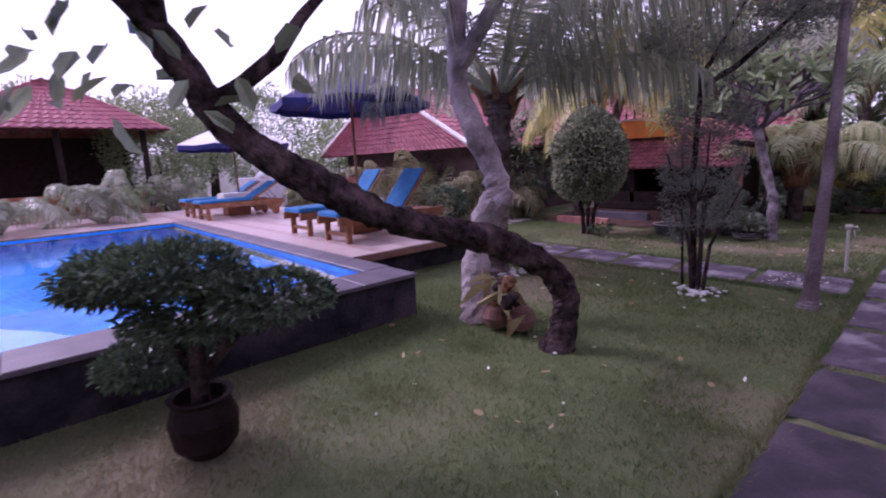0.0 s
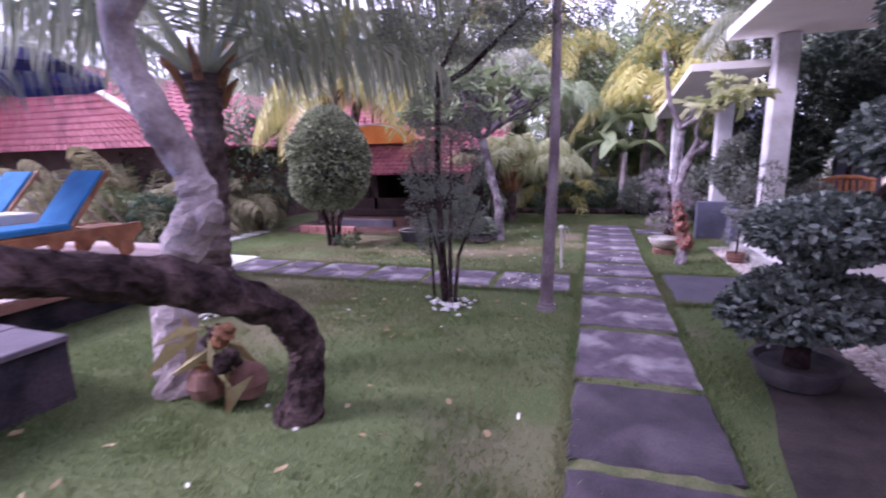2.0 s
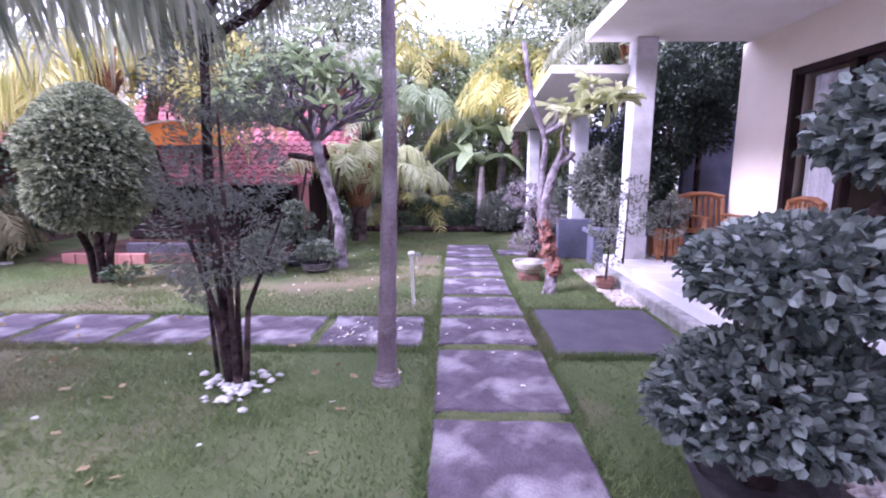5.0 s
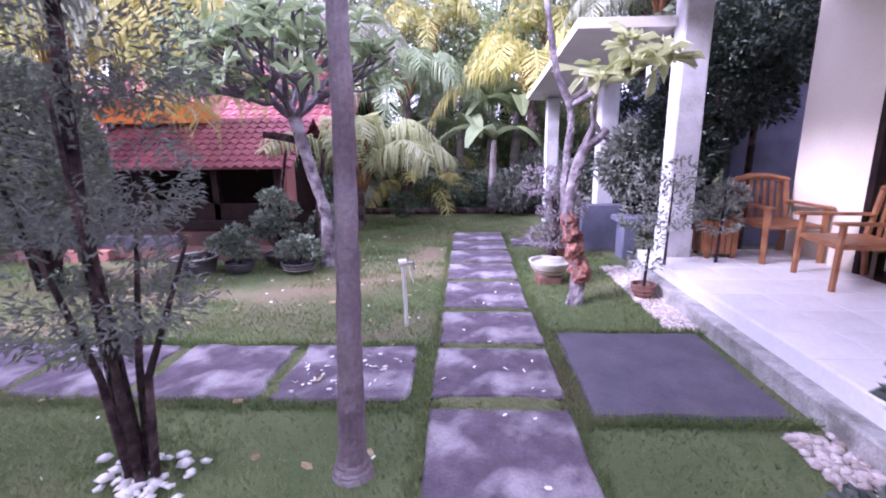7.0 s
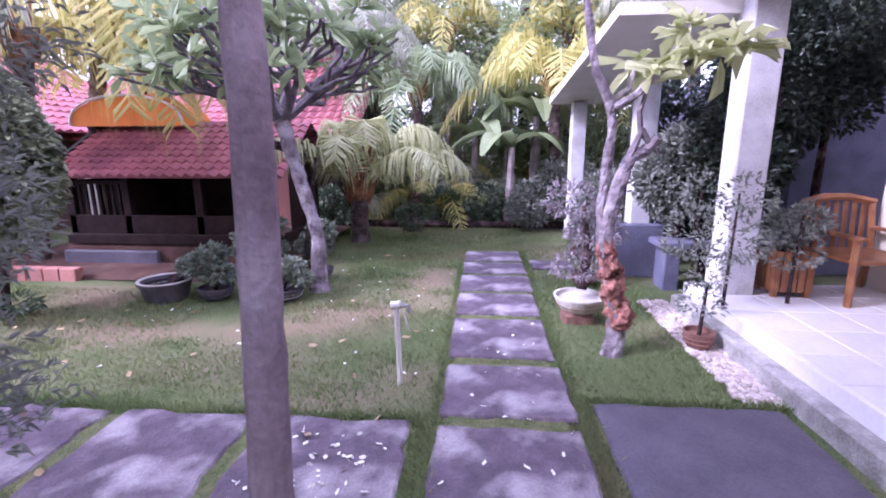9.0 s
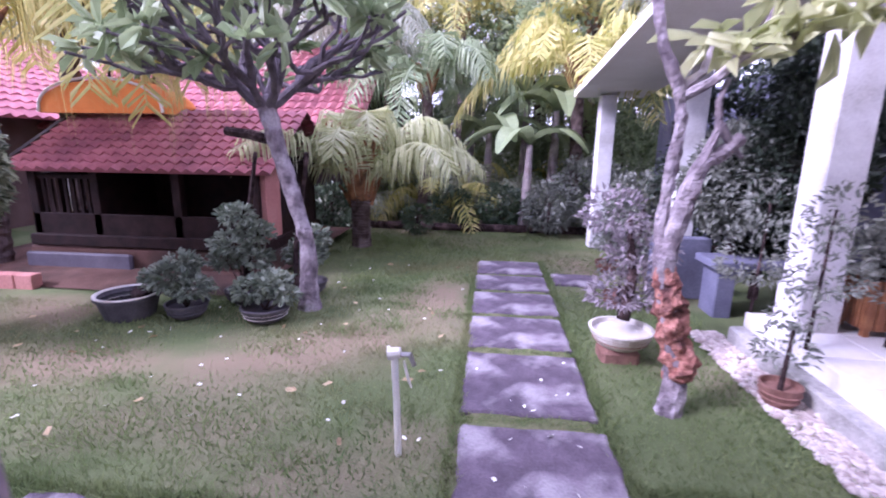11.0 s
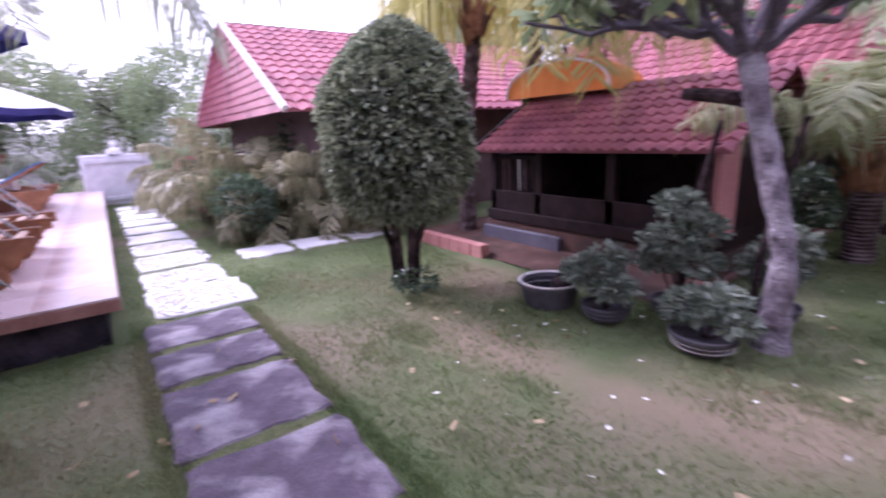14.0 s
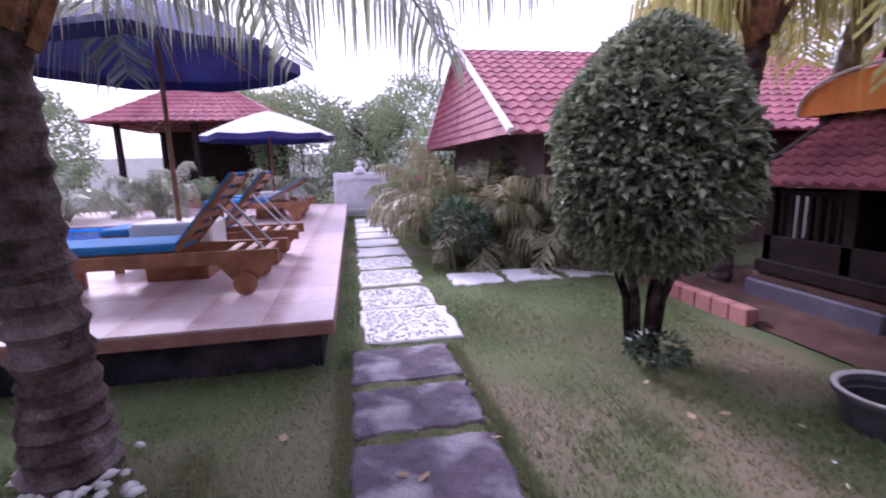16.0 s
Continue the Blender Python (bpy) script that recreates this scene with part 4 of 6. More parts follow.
roof_plane(hut, (-1.55, -0.85, 1.15), (1.5, -0.75, 1.15), (1.5, 0.35, 1.85), (-1.55, 0.35, 1.85), 22, 9, pieces=True)
roof_plane(hut, (1.5, 1.4, 1.15), (-1.55, 1.4, 1.15), (-1.55, 0.35, 1.85), (1.5, 0.35, 1.85), 22, 9)
part("verge_board", Geo().box(-1.56, 0, -0.06, -1.5, 1.42, 0.06, 0.0, Matrix.Translation((0, -0.87, 1.13)) @ Matrix.Rotation(radians(30.5), 4, "X")), DARKWOOD, hut, "dark verge board")
# White panel added for the pale patch that shows through the hut's side.
wb = thing("pale_patch_panel", -5.78, 12.3, 0, "upright white panel added for the pale patch beyond the hut", "board")
part("panel", Geo().box(-0.24, -0.02, 0.3, 0.24, 0.02, 1.05, 0.006), PAINT, wb)
for sx in (-0.2, 0.2):
    part("post", Geo().box(sx - 0.025, 0.021, -0.02, sx + 0.025, 0.06, 1.05, 0.004), PAINT, wb)
n = 16
arch = lambda yy_, k: [(-0.98 + 0.82 * math.cos(math.pi * i / n), yy_, 1.8 + k * math.sin(math.pi * i / n) ** 0.8) for i in range(n + 1)]
band = arch(0.0, 0.38) + arch(0.35, 0.46) + arch(0.7, 0.38)
rc = part("ridge_cover", Geo().add(band, [(o + i, o + i + 1, o + n + 2 + i, o + n + 1 + i) for o in (0, n + 1) for i in range(n)] + [tuple(range(n, -1, -1)), tuple(range(2 * n + 2, 3 * n + 3))]), ORANGE, hut, "bright orange arched canvas cover on the ridge")
part("cover_trim", Geo().tube([(x, y - 0.01, z + 0.01) for x, y, z in arch(0.0, 0.4)], 0.018, 6), PAINT, hut, "pale edge of the orange cover")
for k in range(6):
    part("finial_post", Geo().tube([(-1.5 + 0.2 * k, 0.36, 2.0 + 0.24 * math.sin(math.pi * (k + 1) / 7)), (-1.5 + 0.2 * k, 0.36, 2.2 + 0.26 * math.sin(math.pi * (k + 1) / 7))], [0.02, 0.016], 6), DARKWOOD, hut, "short dark ridge post")
tagged(part("garden_bed", Geo().add([(x, y, z) for y, z in ((10.05, 0.004), (10.3, 0.05), (13.5, 0.1)) for x in (-6.0, -5.0, -4.0, -3.0, -2.0)], [(5 * j + i, 5 * j + i + 1, 5 * j + i + 6, 5 * j + i + 5) for j in range(2) for i in range(4)]), SOIL), "bare red-brown soil in front of the hut", "soil", kind="structure")
kb = thing("brick_kerb", -4.9, 10.05, 0, "low salmon brick edging round the bed", "kerb")
for k in range(6):
    part("brick", Geo().box(-0.62 + 0.21 * k, -0.06, -0.02, -0.42 + 0.21 * k, 0.06, 0.14, 0.008), BRICK, kb)

# ---- near trees ----
bent = thing("leaning_tree", -1.31, 3.81, 0, "old dark-barked tree leaning low over the lawn", "tree")
trunk_line = [(0, 0, -0.05), (0.03, 0.07, 0.24), (0.03, 0.09, 0.42), (-0.03, -0.05, 0.65), (-0.12, -0.3, 0.8), (-0.22, -0.55, 0.93), (-0.35, -0.86, 1.02), (-0.44, -1.12, 1.1), (-0.5, -1.3, 1.18), (-0.58, -1.53, 1.33), (-0.64, -1.7, 1.44), (-0.7, -1.9, 1.58), (-0.76, -2.07, 1.75), (-0.8, -2.2, 2.0), (-0.85, -2.4, 2.35), (-0.95, -2.7, 2.7)]
part("trunk", limb(trunk_line, [0.14, 0.105, 0.1, 0.105, 0.11, 0.105, 0.1, 0.1, 0.1, 0.1, 0.1, 0.095, 0.09, 0.08, 0.07, 0.06], 90, 0.1, 16, 0.12), BARK, bent)
# High crown out of view, added to shade the near lawn.
part("leaf_crown", crown(Geo(), (-1.2, -3.0, 4.2), (2.3, 2.2, 0.7), 7000, 0.24, 0.09, 0.8, True, lump=0.4), LEAF, bent)
br = [(-0.79, -2.15, 1.82), (-0.6, -2.0, 1.92), (-0.48, -1.85, 2.05), (-0.4, -1.72, 2.25), (-0.28, -1.6, 2.4)]
part("branch", Geo().tube(br, [0.05, 0.045, 0.045, 0.035, 0.025], 8, 0.15), BARK, bent)
part("branch", Geo().tube([(-0.83, -2.3, 2.2), (-0.6, -2.35, 2.5), (-0.3, -2.3, 2.8)], [0.05, 0.04, 0.03], 8, 0.15), BARK, bent)
for cx, cy, cz in ((-0.95, -2.7, 2.2), (-0.75, -2.5, 1.95), (-1.1, -2.6, 2.05), (-0.45, -1.95, 2.0), (-0.8, -2.35, 2.55)):
    p = rng.normal(size=(7, 3)) * 0.16 + (cx, cy, cz)
    part("leaf_tuft", Geo().leaves(p, rng.normal(size=(7, 3)) + (0, 0, -0.2), 0.22, 0.085, 0.2, 0.2, True), TREELEAF, bent)

old = thing("pale_tree", -2.26, 3.95, 0, "gnarled pale-barked tree trunk by the pool", "tree")
part("trunk", limb([(0, 0, -0.05), (-0.12, 0.05, 0.35), (-0.1, 0.12, 0.8), (0.08, 0.2, 1.15), (0.05, 0.2, 1.35), (-0.12, 0.12, 1.75), (-0.3, 0.1, 2.1), (-0.3, 0.1, 2.8), (-0.15, 0.2, 3.6)], [0.2, 0.14, 0.125, 0.14, 0.12, 0.1, 0.1, 0.085, 0.06], 60, 0.14, 16, 0.08), PALEBARK, old)
part("knot", Geo().tube([(0.12, 0.18, 1.05), (0.2, 0.16, 1.12), (0.26, 0.16, 1.2)], [0.1, 0.09, 0.03], 10, 0.1), PALEBARK, old)
part("branch", Geo().tube([(-0.3, 0.1, 2.3), (0.2, 0.2, 2.9), (0.7, 0.5, 3.5)], [0.08, 0.06, 0.04], 8, 0.1), PALEBARK, old)
part("leaf_crown", crown(Geo(), (-0.1, 0.3, 3.7), (1.6, 1.5, 0.7), 2600, 0.16, 0.06, 0.6, lump=0.4), LEAF, old)
# hanging plant and dry leaves at its foot
hp = thing("epiphyte", -1.85, 3.85, 0.0, "bundle of dry brown palm leaves and pots at the tree foot", "dead leaves")
q = rng.normal(size=(11, 3)) * (0.1, 0.08, 0.1) + (0, 0, 0.34)
part("dry_leaves", Geo().leaves(q, rng.normal(size=(11, 3)) * (1, 1, 0.5) + (0, 0, -0.35), 0.36, 0.085, 0.3, 0.35), mat("yellowing_leaf", (0.3, 0.27, 0.12), (0.5, 0.42, 0.22), 0.7, 5, 0, (0.3, 0.16, 0.08), 30, island=0.6, trans=0.2), hp)
for k in range(7):
    x_, y_, z_ = rng.uniform(-0.17, 0.17), rng.uniform(-0.1, 0.12), 0.08 + 0.055 * k
    part("fibre_lump", limb([(x_ - 0.05, y_, z_ - 0.05), (x_, y_, z_), (x_ + 0.04, y_ + 0.03, z_ + 0.07)], [0.04, 0.075, 0.03], 9, 0.2, 9, 0.25), FIBRE if k % 3 == 0 else BARK, hp, "dark fibrous lump")
for dx, dy in ((-0.1, -0.03), (0.12, 0.05)):
    part("coconut", Geo().lathe([(0.02, 0.0), (0.1, 0.04), (0.13, 0.12), (0.1, 0.2), (0.02, 0.24)], dx, dy, 14), BRONZEPOT, hp, "brown coconut husk")

palm(-3.36, 5.38, "low coconut palm with a ringed trunk and drooping fronds", [(0, 0, -0.05), (0.02, 0.02, 0.5), (0.1, 0.03, 1.2), (0.12, 0.03, 1.9), (0.12, 0.03, 2.25)], [0.21, 0.155, 0.14, 0.14, 0.17], PALMBARK,
     [(y_, r_, l_, b_) for y_, r_, l_, b_ in ((-20, 36, 3.4, 1.5), (5, 40, 3.5, 1.7), (28, 32, 3.4, 1.5), (50, 42, 3.4, 1.9), (72, 34, 3.5, 1.8), (95, 40, 3.4, 2.0), (120, 35, 3.2, 1.9), (155, 40, 3.2, 2.0), (190, 38, 3.2, 2.0), (225, 40, 3.2, 1.8), (255, 34, 3.2, 1.5), (285, 40, 3.2, 1.5), (318, 34, 3.3, 1.5), (335, 60, 3.0, 1.5), (100, 66, 3.0, 1.4), (215, 64, 3.0, 1.4), (40, 62, 3.2, 1.6), (15, 20, 2.6, 0.9))], FROND, leaflet=0.8, count=62, hang=1.35)
# slim smooth-trunked palm beside the path
palm(-0.14, 6.12, "slim smooth grey palm trunk beside the path", [(0, 0, -0.04), (0.005, 0, 0.1), (0.02, 0, 0.6), (0.05, 0, 1.5), (0.05, 0, 2.4), (0.04, 0, 3.6)], [0.105, 0.066, 0.055, 0.045, 0.04, 0.038], SMOOTHPALM,
     [(20 + 36 * k, 46 - 8 * (k % 3), 2.4, 2.3) for k in range(10)], YFROND, fibre=False, leaflet=0.6, count=50, ringed=0.05)
# yellow palm whose leaves hang in front of the hut
palm(-5.45, 10.75, "palm with yellowing leaves hanging before the hut", [(0, 0, 0), (0.1, -0.05, 1.4), (0.45, -0.15, 2.75)], [0.12, 0.1, 0.1], PALMBARK,
     [(-100, 45, 2.0, 2.6), (30, 42, 2.6, 2.3), (-125, 42, 2.3, 2.4), (-155, 45, 2.3, 2.4), (60, 45, 2.4, 2.2), (120, 45, 2.4, 2.0), (180, 45, 2.4, 2.2), (-110, 66, 2.4, 2.4)], YFROND, leaflet=0.9, count=76, hang=1.45)
palm(-5.3, 11.9, "palm with long yellow-green fronds hanging over the hut roof", [(0, 0, 0), (0.05, -0.15, 1.6), (0.45, -0.4, 2.6), (1.25, -0.85, 3.4)], [0.13, 0.11, 0.1, 0.1], PALMBARK,
     [(-55, 44, 2.2, 3.0), (-40, 36, 2.2, 2.9), (-22, 42, 2.2, 2.8), (0, 40, 2.2, 2.6), (30, 44, 2.2, 2.4), (70, 50, 2.2, 2.0), (130, 50, 2.2, 2.0), (180, 45, 2.2, 2.2)], YFROND, leaflet=1.0, count=84, hang=2.1)
# orange-stemmed palm at the end of the lawn
op = palm(-1.57, 12.55, "young palm with orange-brown leaf stems", [(0, 0, 0), (0, 0, 0.4), (0, 0, 0.85)], [0.14, 0.13, 0.15], PALMBARK,
          [(k * 27, 46 + 16 * (k % 3), 2.7 + 0.3 * (k % 2), 1.6 + 0.3 * (k % 3)) for k in range(16)], PALEFROND, leaflet=0.7, count=56, hang=1.2)
for k in range(16):
    a = k * 0.4
    part("leaf_stem", Geo().tube([(0.1 * math.cos(a), 0.1 * math.sin(a), 0.7), (0.22 * math.cos(a), 0.22 * math.sin(a), 1.2), (0.45 * math.cos(a), 0.45 * math.sin(a), 1.75)], [0.06, 0.045, 0.02], 5), FIBRE, op, "orange-brown leaf stem")

# topiary
top = thing("topiary", -4.05, 8.86, 0, "clipped egg-shaped evergreen topiary with dense dark leaves", "topiary")
for k in range(6):
    a = k * 1.05
    part("stem", Geo().tube([(0.08 * math.cos(a), 0.08 * math.sin(a), -0.03), (0.12 * math.cos(a), 0.12 * math.sin(a), 0.4), (0.3 * math.cos(a), 0.3 * math.sin(a), 0.9)], [0.04, 0.035, 0.02], 6, 0.1), BARK, top)
g = Geo()
n = 17000
t_ = rng.uniform(0, 1, n)
a = rng.uniform(0, 2 * np.pi, n)
rad = 0.63 * np.where(t_ < 0.36, np.sqrt(np.maximum(0.02, 1 - ((0.36 - t_) / 0.42) ** 2)), np.maximum(0.0, 1 - (np.maximum(t_ - 0.36, 0) / 0.64) ** 2.3) ** 0.62)
lump = np.array([noise.noise(Vector((math.cos(q) * 1.6, math.sin(q) * 1.6, w * 4))) for q, w in zip(a, t_)])
k = rng.uniform(0.84, 1.03, n) * (1 + 0.15 * lump)
p = np.c_[rad * np.cos(a) * k, rad * np.sin(a) * k, 0.68 + 1.64 * t_ + 0.02 * lump]
w = np.c_[np.cos(a), np.sin(a), 1.2 * (t_ - 0.45)] + rng.normal(size=(n, 3)) * 0.5
g.leaves(p, w, 0.08, 0.048)
part("leaf_mass", g, TOPLEAF, top)
# Dark solid core whose colour gives the shaded gaps between the leaves.
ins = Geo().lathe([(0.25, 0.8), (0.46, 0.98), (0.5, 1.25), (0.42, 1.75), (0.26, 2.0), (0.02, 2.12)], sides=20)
part("inner_mass", ins, SHADELEAF, top, "dark core, shade between the leaves put into its colour")
shrub("ground_plant", -3.75, 8.75, "small reddish plant under the topiary", "plant", [(0, 0, 0.12, 0.2, 0.2, 0.12)], LEAF, 900, 0.07, 0.03, [([(0, 0, 0), (0, 0, 0.1)], 0.012)])

# cloud-pruned shrub beside the path
cl = thing("cloud_shrub", 1.5, 4.98, 0, "cloud-pruned shrub with round glossy leaves in a dark pot", "shrub")
part("pot", Geo().lathe([(0.16, 0.0), (0.2, 0.03), (0.24, 0.12), (0.26, 0.16), (0.23, 0.16), (0.2, 0.13), (0.02, 0.12)], sides=22), GREYPOT, cl)
part("trunk", Geo().tube([(0, 0, 0.12), (0.02, 0.03, 0.45), (0.06, 0.0, 0.75), (0.2, 0.0, 1.05), (0.42, -0.05, 1.35), (0.55, -0.1, 1.9)], [0.07, 0.055, 0.05, 0.04, 0.035, 0.02], 9, 0.12), BARK, cl)
for dx, dy, z, r, h in ((-0.02, 0.0, 0.48, 0.43, 0.24), (0.14, 0.0, 0.95, 0.42, 0.2), (0.5, -0.12, 1.5, 0.4, 0.3), (0.62, -0.15, 2.12, 0.4, 0.24)):
    part("leaf_pad", crown(Geo(), (dx, dy, z), (r, r, h), 5200, 0.05, 0.042, 0.7, True, 0.3, 0.35), GLOSSLEAF, cl)
# shrub by the pool wall
shrub("pool_shrub", -1.88, 1.4, "layered dark-leaved shrub in a dark pot by the pool wall", "shrub",
      [(0.12, -0.05, 1.0, 0.34, 0.32, 0.14), (-0.25, -0.2, 0.94, 0.3, 0.28, 0.14), (0.36, 0.32, 0.86, 0.28, 0.28, 0.13), (0.02, 0.1, 0.76, 0.34, 0.34, 0.13), (-0.32, -0.12, 0.45, 0.28, 0.28, 0.14)],
      LEAF, 4200, 0.05, 0.026, [([(0, 0, 0.2), (0.03, 0, 0.5), (0.1, 0.05, 0.95)], [0.05, 0.04, 0.02]), ([(0, 0, 0.35), (-0.25, -0.1, 0.8)], [0.03, 0.015]), ([(0, 0, 0.4), (0.3, 0.26, 0.82)], [0.03, 0.015])], lump=0.5)
pt = thing("plant_pot", -1.88, 1.4, 0, "round dark glazed plant pot on the lawn", "pot")
part("body", Geo().lathe([(0.1, 0.0), (0.16, 0.07), (0.175, 0.2), (0.14, 0.3), (0.165, 0.33), (0.13, 0.33), (0.12, 0.26), (0.02, 0.24)], sides=20), DARKWOOD, pt)

# fine grey shrub on the lawn with white stones at its foot
stems = []
for k in range(4):
    a = k * 1.7
    e = (0.35 * math.cos(a), 0.3 * math.sin(a), 1.1 + 0.18 * k)
    stems.append(([(0.05 * math.cos(a), 0.05 * math.sin(a), -0.03), (0.1 * math.cos(a), 0.1 * math.sin(a), 0.5), e], [0.022, 0.016, 0.007]))
stems.append(([(-0.05, 0.05, 0), (-0.12, 0.05, 1.2), (-0.1, 0.1, 2.2), (0.25, 0.2, 2.9)], [0.035, 0.03, 0.025, 0.012]))
stems.append(([(-0.1, 0.1, 2.1), (0.2, 0.1, 2.25), (0.5, 0.1, 2.5), (0.8, 0.1, 2.75)], [0.03, 0.025, 0.02, 0.01]))
stems.append(([(-0.22, 0.18, -0.02), (-0.26, 0.2, 0.7), (-0.3, 0.22, 1.5)], [0.016, 0.012, 0.006]))
shrub("grey_shrub", -1.08, 6.05, "thin-stemmed shrub with fine grey-green leaves", "shrub", [(0, 0, 0.85, 0.36, 0.36, 0.36), (-0.05, 0.05, 1.3, 0.36, 0.36, 0.4), (0.0, 0.05, 1.8, 0.4, 0.4, 0.4), (0.2, 0.1, 2.6, 0.8, 0.7, 0.5), (0.8, 0.2, 2.75, 0.6, 0.5, 0.4), (-0.26, 0.2, 0.6, 0.17, 0.17, 0.36), (-0.28, 0.2, 1.2, 0.2, 0.2, 0.36)], GREYLEAF, 1700, 0.05, 0.013, stems, lump=0.5)
pebbles("stone_ring", [(-1.06 + rng.normal() * 0.12, 5.98 + rng.normal() * 0.12, 0.02) for k in range(50)], 0.035, WHITESTONE, "white stones round the shrub's foot")
pebbles("stone_ring", [(-3.22 + rng.normal() * 0.17, 5.36 + rng.normal() * 0.17, 0.02) for k in range(70)], 0.04, WHITESTONE, "white stones round the palm's foot")

# frangipani with wrapped trunk beside the path
fr = thing("frangipani", 1.38, 8.6, 0, "frangipani tree with a knobbly trunk, orange fungus-like bark below", "tree")
part("trunk", limb([(0.0, -0.12, -0.04), (0.05, -0.06, 0.18), (0.0, 0, 0.5), (-0.08, 0, 0.8), (-0.03, 0, 1.12), (0.05, 0, 1.42), (0.16, 0.02, 1.47), (0.25, 0.02, 1.56)], [0.08, 0.07, 0.062, 0.056, 0.05, 0.045, 0.04, 0.032], 46, 0.1, 12, 0.1), MOTTLED, fr)
lump_g = limb([(0.07, -0.06, 0.17), (0.06, -0.04, 0.28), (0.02, -0.02, 0.42), (-0.02, 0, 0.6), (-0.07, 0, 0.84)], [0.075, 0.1, 0.085, 0.09, 0.055], 44, 0.0, 26, 0.0)
kv = lump_g.v[0]
axis_ = np.repeat(kv.reshape(44, 26, 3).mean(1), 26, 0)
swell = np.array([noise.noise(Vector(q * 13)) + 0.5 * noise.noise(Vector(q * 31)) for q in kv])
lump_g.v[0] = axis_ + (kv - axis_) * (1 + 0.55 * swell)[:, None]
part("rough_bark", lump_g, mat("orange_knobbly_bark", (0.2, 0.075, 0.06), (0.5, 0.25, 0.2), 0.95, 22, 1.0, (0.07, 0.035, 0.035), 60, spec=0.15), fr, "orange-pink knobbly bark")
part("second_stem", limb([(-0.08, 0.05, 0.75), (-0.1, 0.06, 1.1), (-0.08, 0.05, 1.4), (-0.06, 0.04, 1.62), (-0.1, 0.03, 1.82), (-0.21, 0.03, 2.02), (-0.25, 0.05, 2.25), (-0.33, 0.1, 2.75)], [0.04, 0.038, 0.035, 0.034, 0.032, 0.03, 0.027, 0.02], 40, 0.14, 10, 0.14), MOTTLED, fr)
for pts in ([(-0.08, 0.04, 1.76), (0.05, 0.0, 1.84), (0.17, -0.03, 1.96), (0.42, -0.05, 2.06), (0.6, -0.08, 2.12)], [(0.06, 0, 1.44), (0.12, 0, 1.6), (0.1, 0, 1.74), (0.14, 0.02, 1.86)], [(0.12, 0.0, 1.62), (0.2, 0.02, 1.52), (0.27, 0.03, 1.45)], [(0.15, -0.03, 1.95), (0.3, 0.05, 2.1), (0.4, 0.1, 2.3)], [(-0.1, 0.04, 1.8), (0.04, 0.1, 1.9), (0.08, 0.12, 2.05)]):
    part("branch", Geo().tube(pts, np.linspace(0.03, 0.013, len(pts)), 8, 0.18), MOTTLED, fr)
for c_ in ((0.6, -0.08, 2.13), (0.42, -0.05, 2.08), (0.17, -0.03, 1.98), (0.4, 0.1, 2.3), (0.08, 0.12, 2.06), (0.72, -0.12, 2.15)):
    p = np.tile(c_, (14, 1)) + rng.normal(size=(14, 3)) * 0.025
    part("leaf_tuft", Geo().leaves(p, rng.normal(size=(14, 3)) * (1, 1, 0.5) + (0, 0, 0.05), 0.25, 0.075, 0.25, 0.3, True), PALEFROND, fr)


def bowl(x, y, z, r, h, material, label, rim=None):
    t = thing("plant_bowl", x, y, z, label, "pot")
    part("body", Geo().lathe([(r * 0.6, 0), (r * 0.78, h * 0.2), (r * 0.93, h * 0.55), (r, h * 0.85), (r * 1.04, h * 0.9), (r * 1.04, h), (r * 0.94, h), (r * 0.9, h * 0.75), (0.02, h * 0.7)], sides=24), material, t)
    for q in (0.35, 0.62):
        rr = r * (0.78 + 0.25 * (q - 0.2))
        part("band", Geo().lathe([(rr + 0.005, h * q), (rr + 0.018, h * (q + 0.04)), (rr + 0.005, h * (q + 0.09))], sides=24, close=False), rim or material, t)
    return t


bowl(1.28, 9.2, 0.08, 0.22, 0.14, CERAMIC, "wide white ceramic bonsai bowl with grooved bands", BRONZEPOT)
st = thing("stone_block", 1.28, 9.2, 0, "pinkish stone block under the bowl", "stone")
part("block", Geo().box(-0.15, -0.13, -0.02, 0.12, 0.1, 0.08, 0.025), BRONZEPOT, st)
shrub("bonsai", 1.3, 9.25, "bonsai with pink-grey leaves in the ceramic bowl", "bonsai", [(0, 0, 0.45, 0.26, 0.25, 0.16), (0.1, 0.1, 0.75, 0.25, 0.25, 0.22), (-0.1, 0.1, 1.0, 0.22, 0.22, 0.2)], mat("mauve_leaf", (0.16, 0.14, 0.15), (0.42, 0.36, 0.4), 0.6, 3, 0, None, 20, island=0.7, trans=0.25), 1100, 0.06, 0.025, [([(0, 0, 0.26), (0.05, 0.05, 0.6), (0, 0.1, 1.0)], [0.05, 0.04, 0.02])])
for x, y, r in ((1.55, 10.3, 0.14), (2.06, 8.62, 0.11), (1.75, 11.6, 0.14)):
    bowl(x, y, 0.0, r, 0.14, BRONZEPOT, "brown clay plant pot beside the porch")
    shrub("potted_plant", x, y, "leafy plant with grey-green leaves in a clay pot", "plant", [(0, 0, 0.34, 1.5 * r, 1.5 * r, 0.16), (0.05, 0.05, 0.55, 1.2 * r, 1.2 * r, 0.15)], GREYLEAF, 700, 0.055, 0.022, [([(0, 0, 0.09), (0.03, 0.02, 0.5)], [0.016, 0.01])])
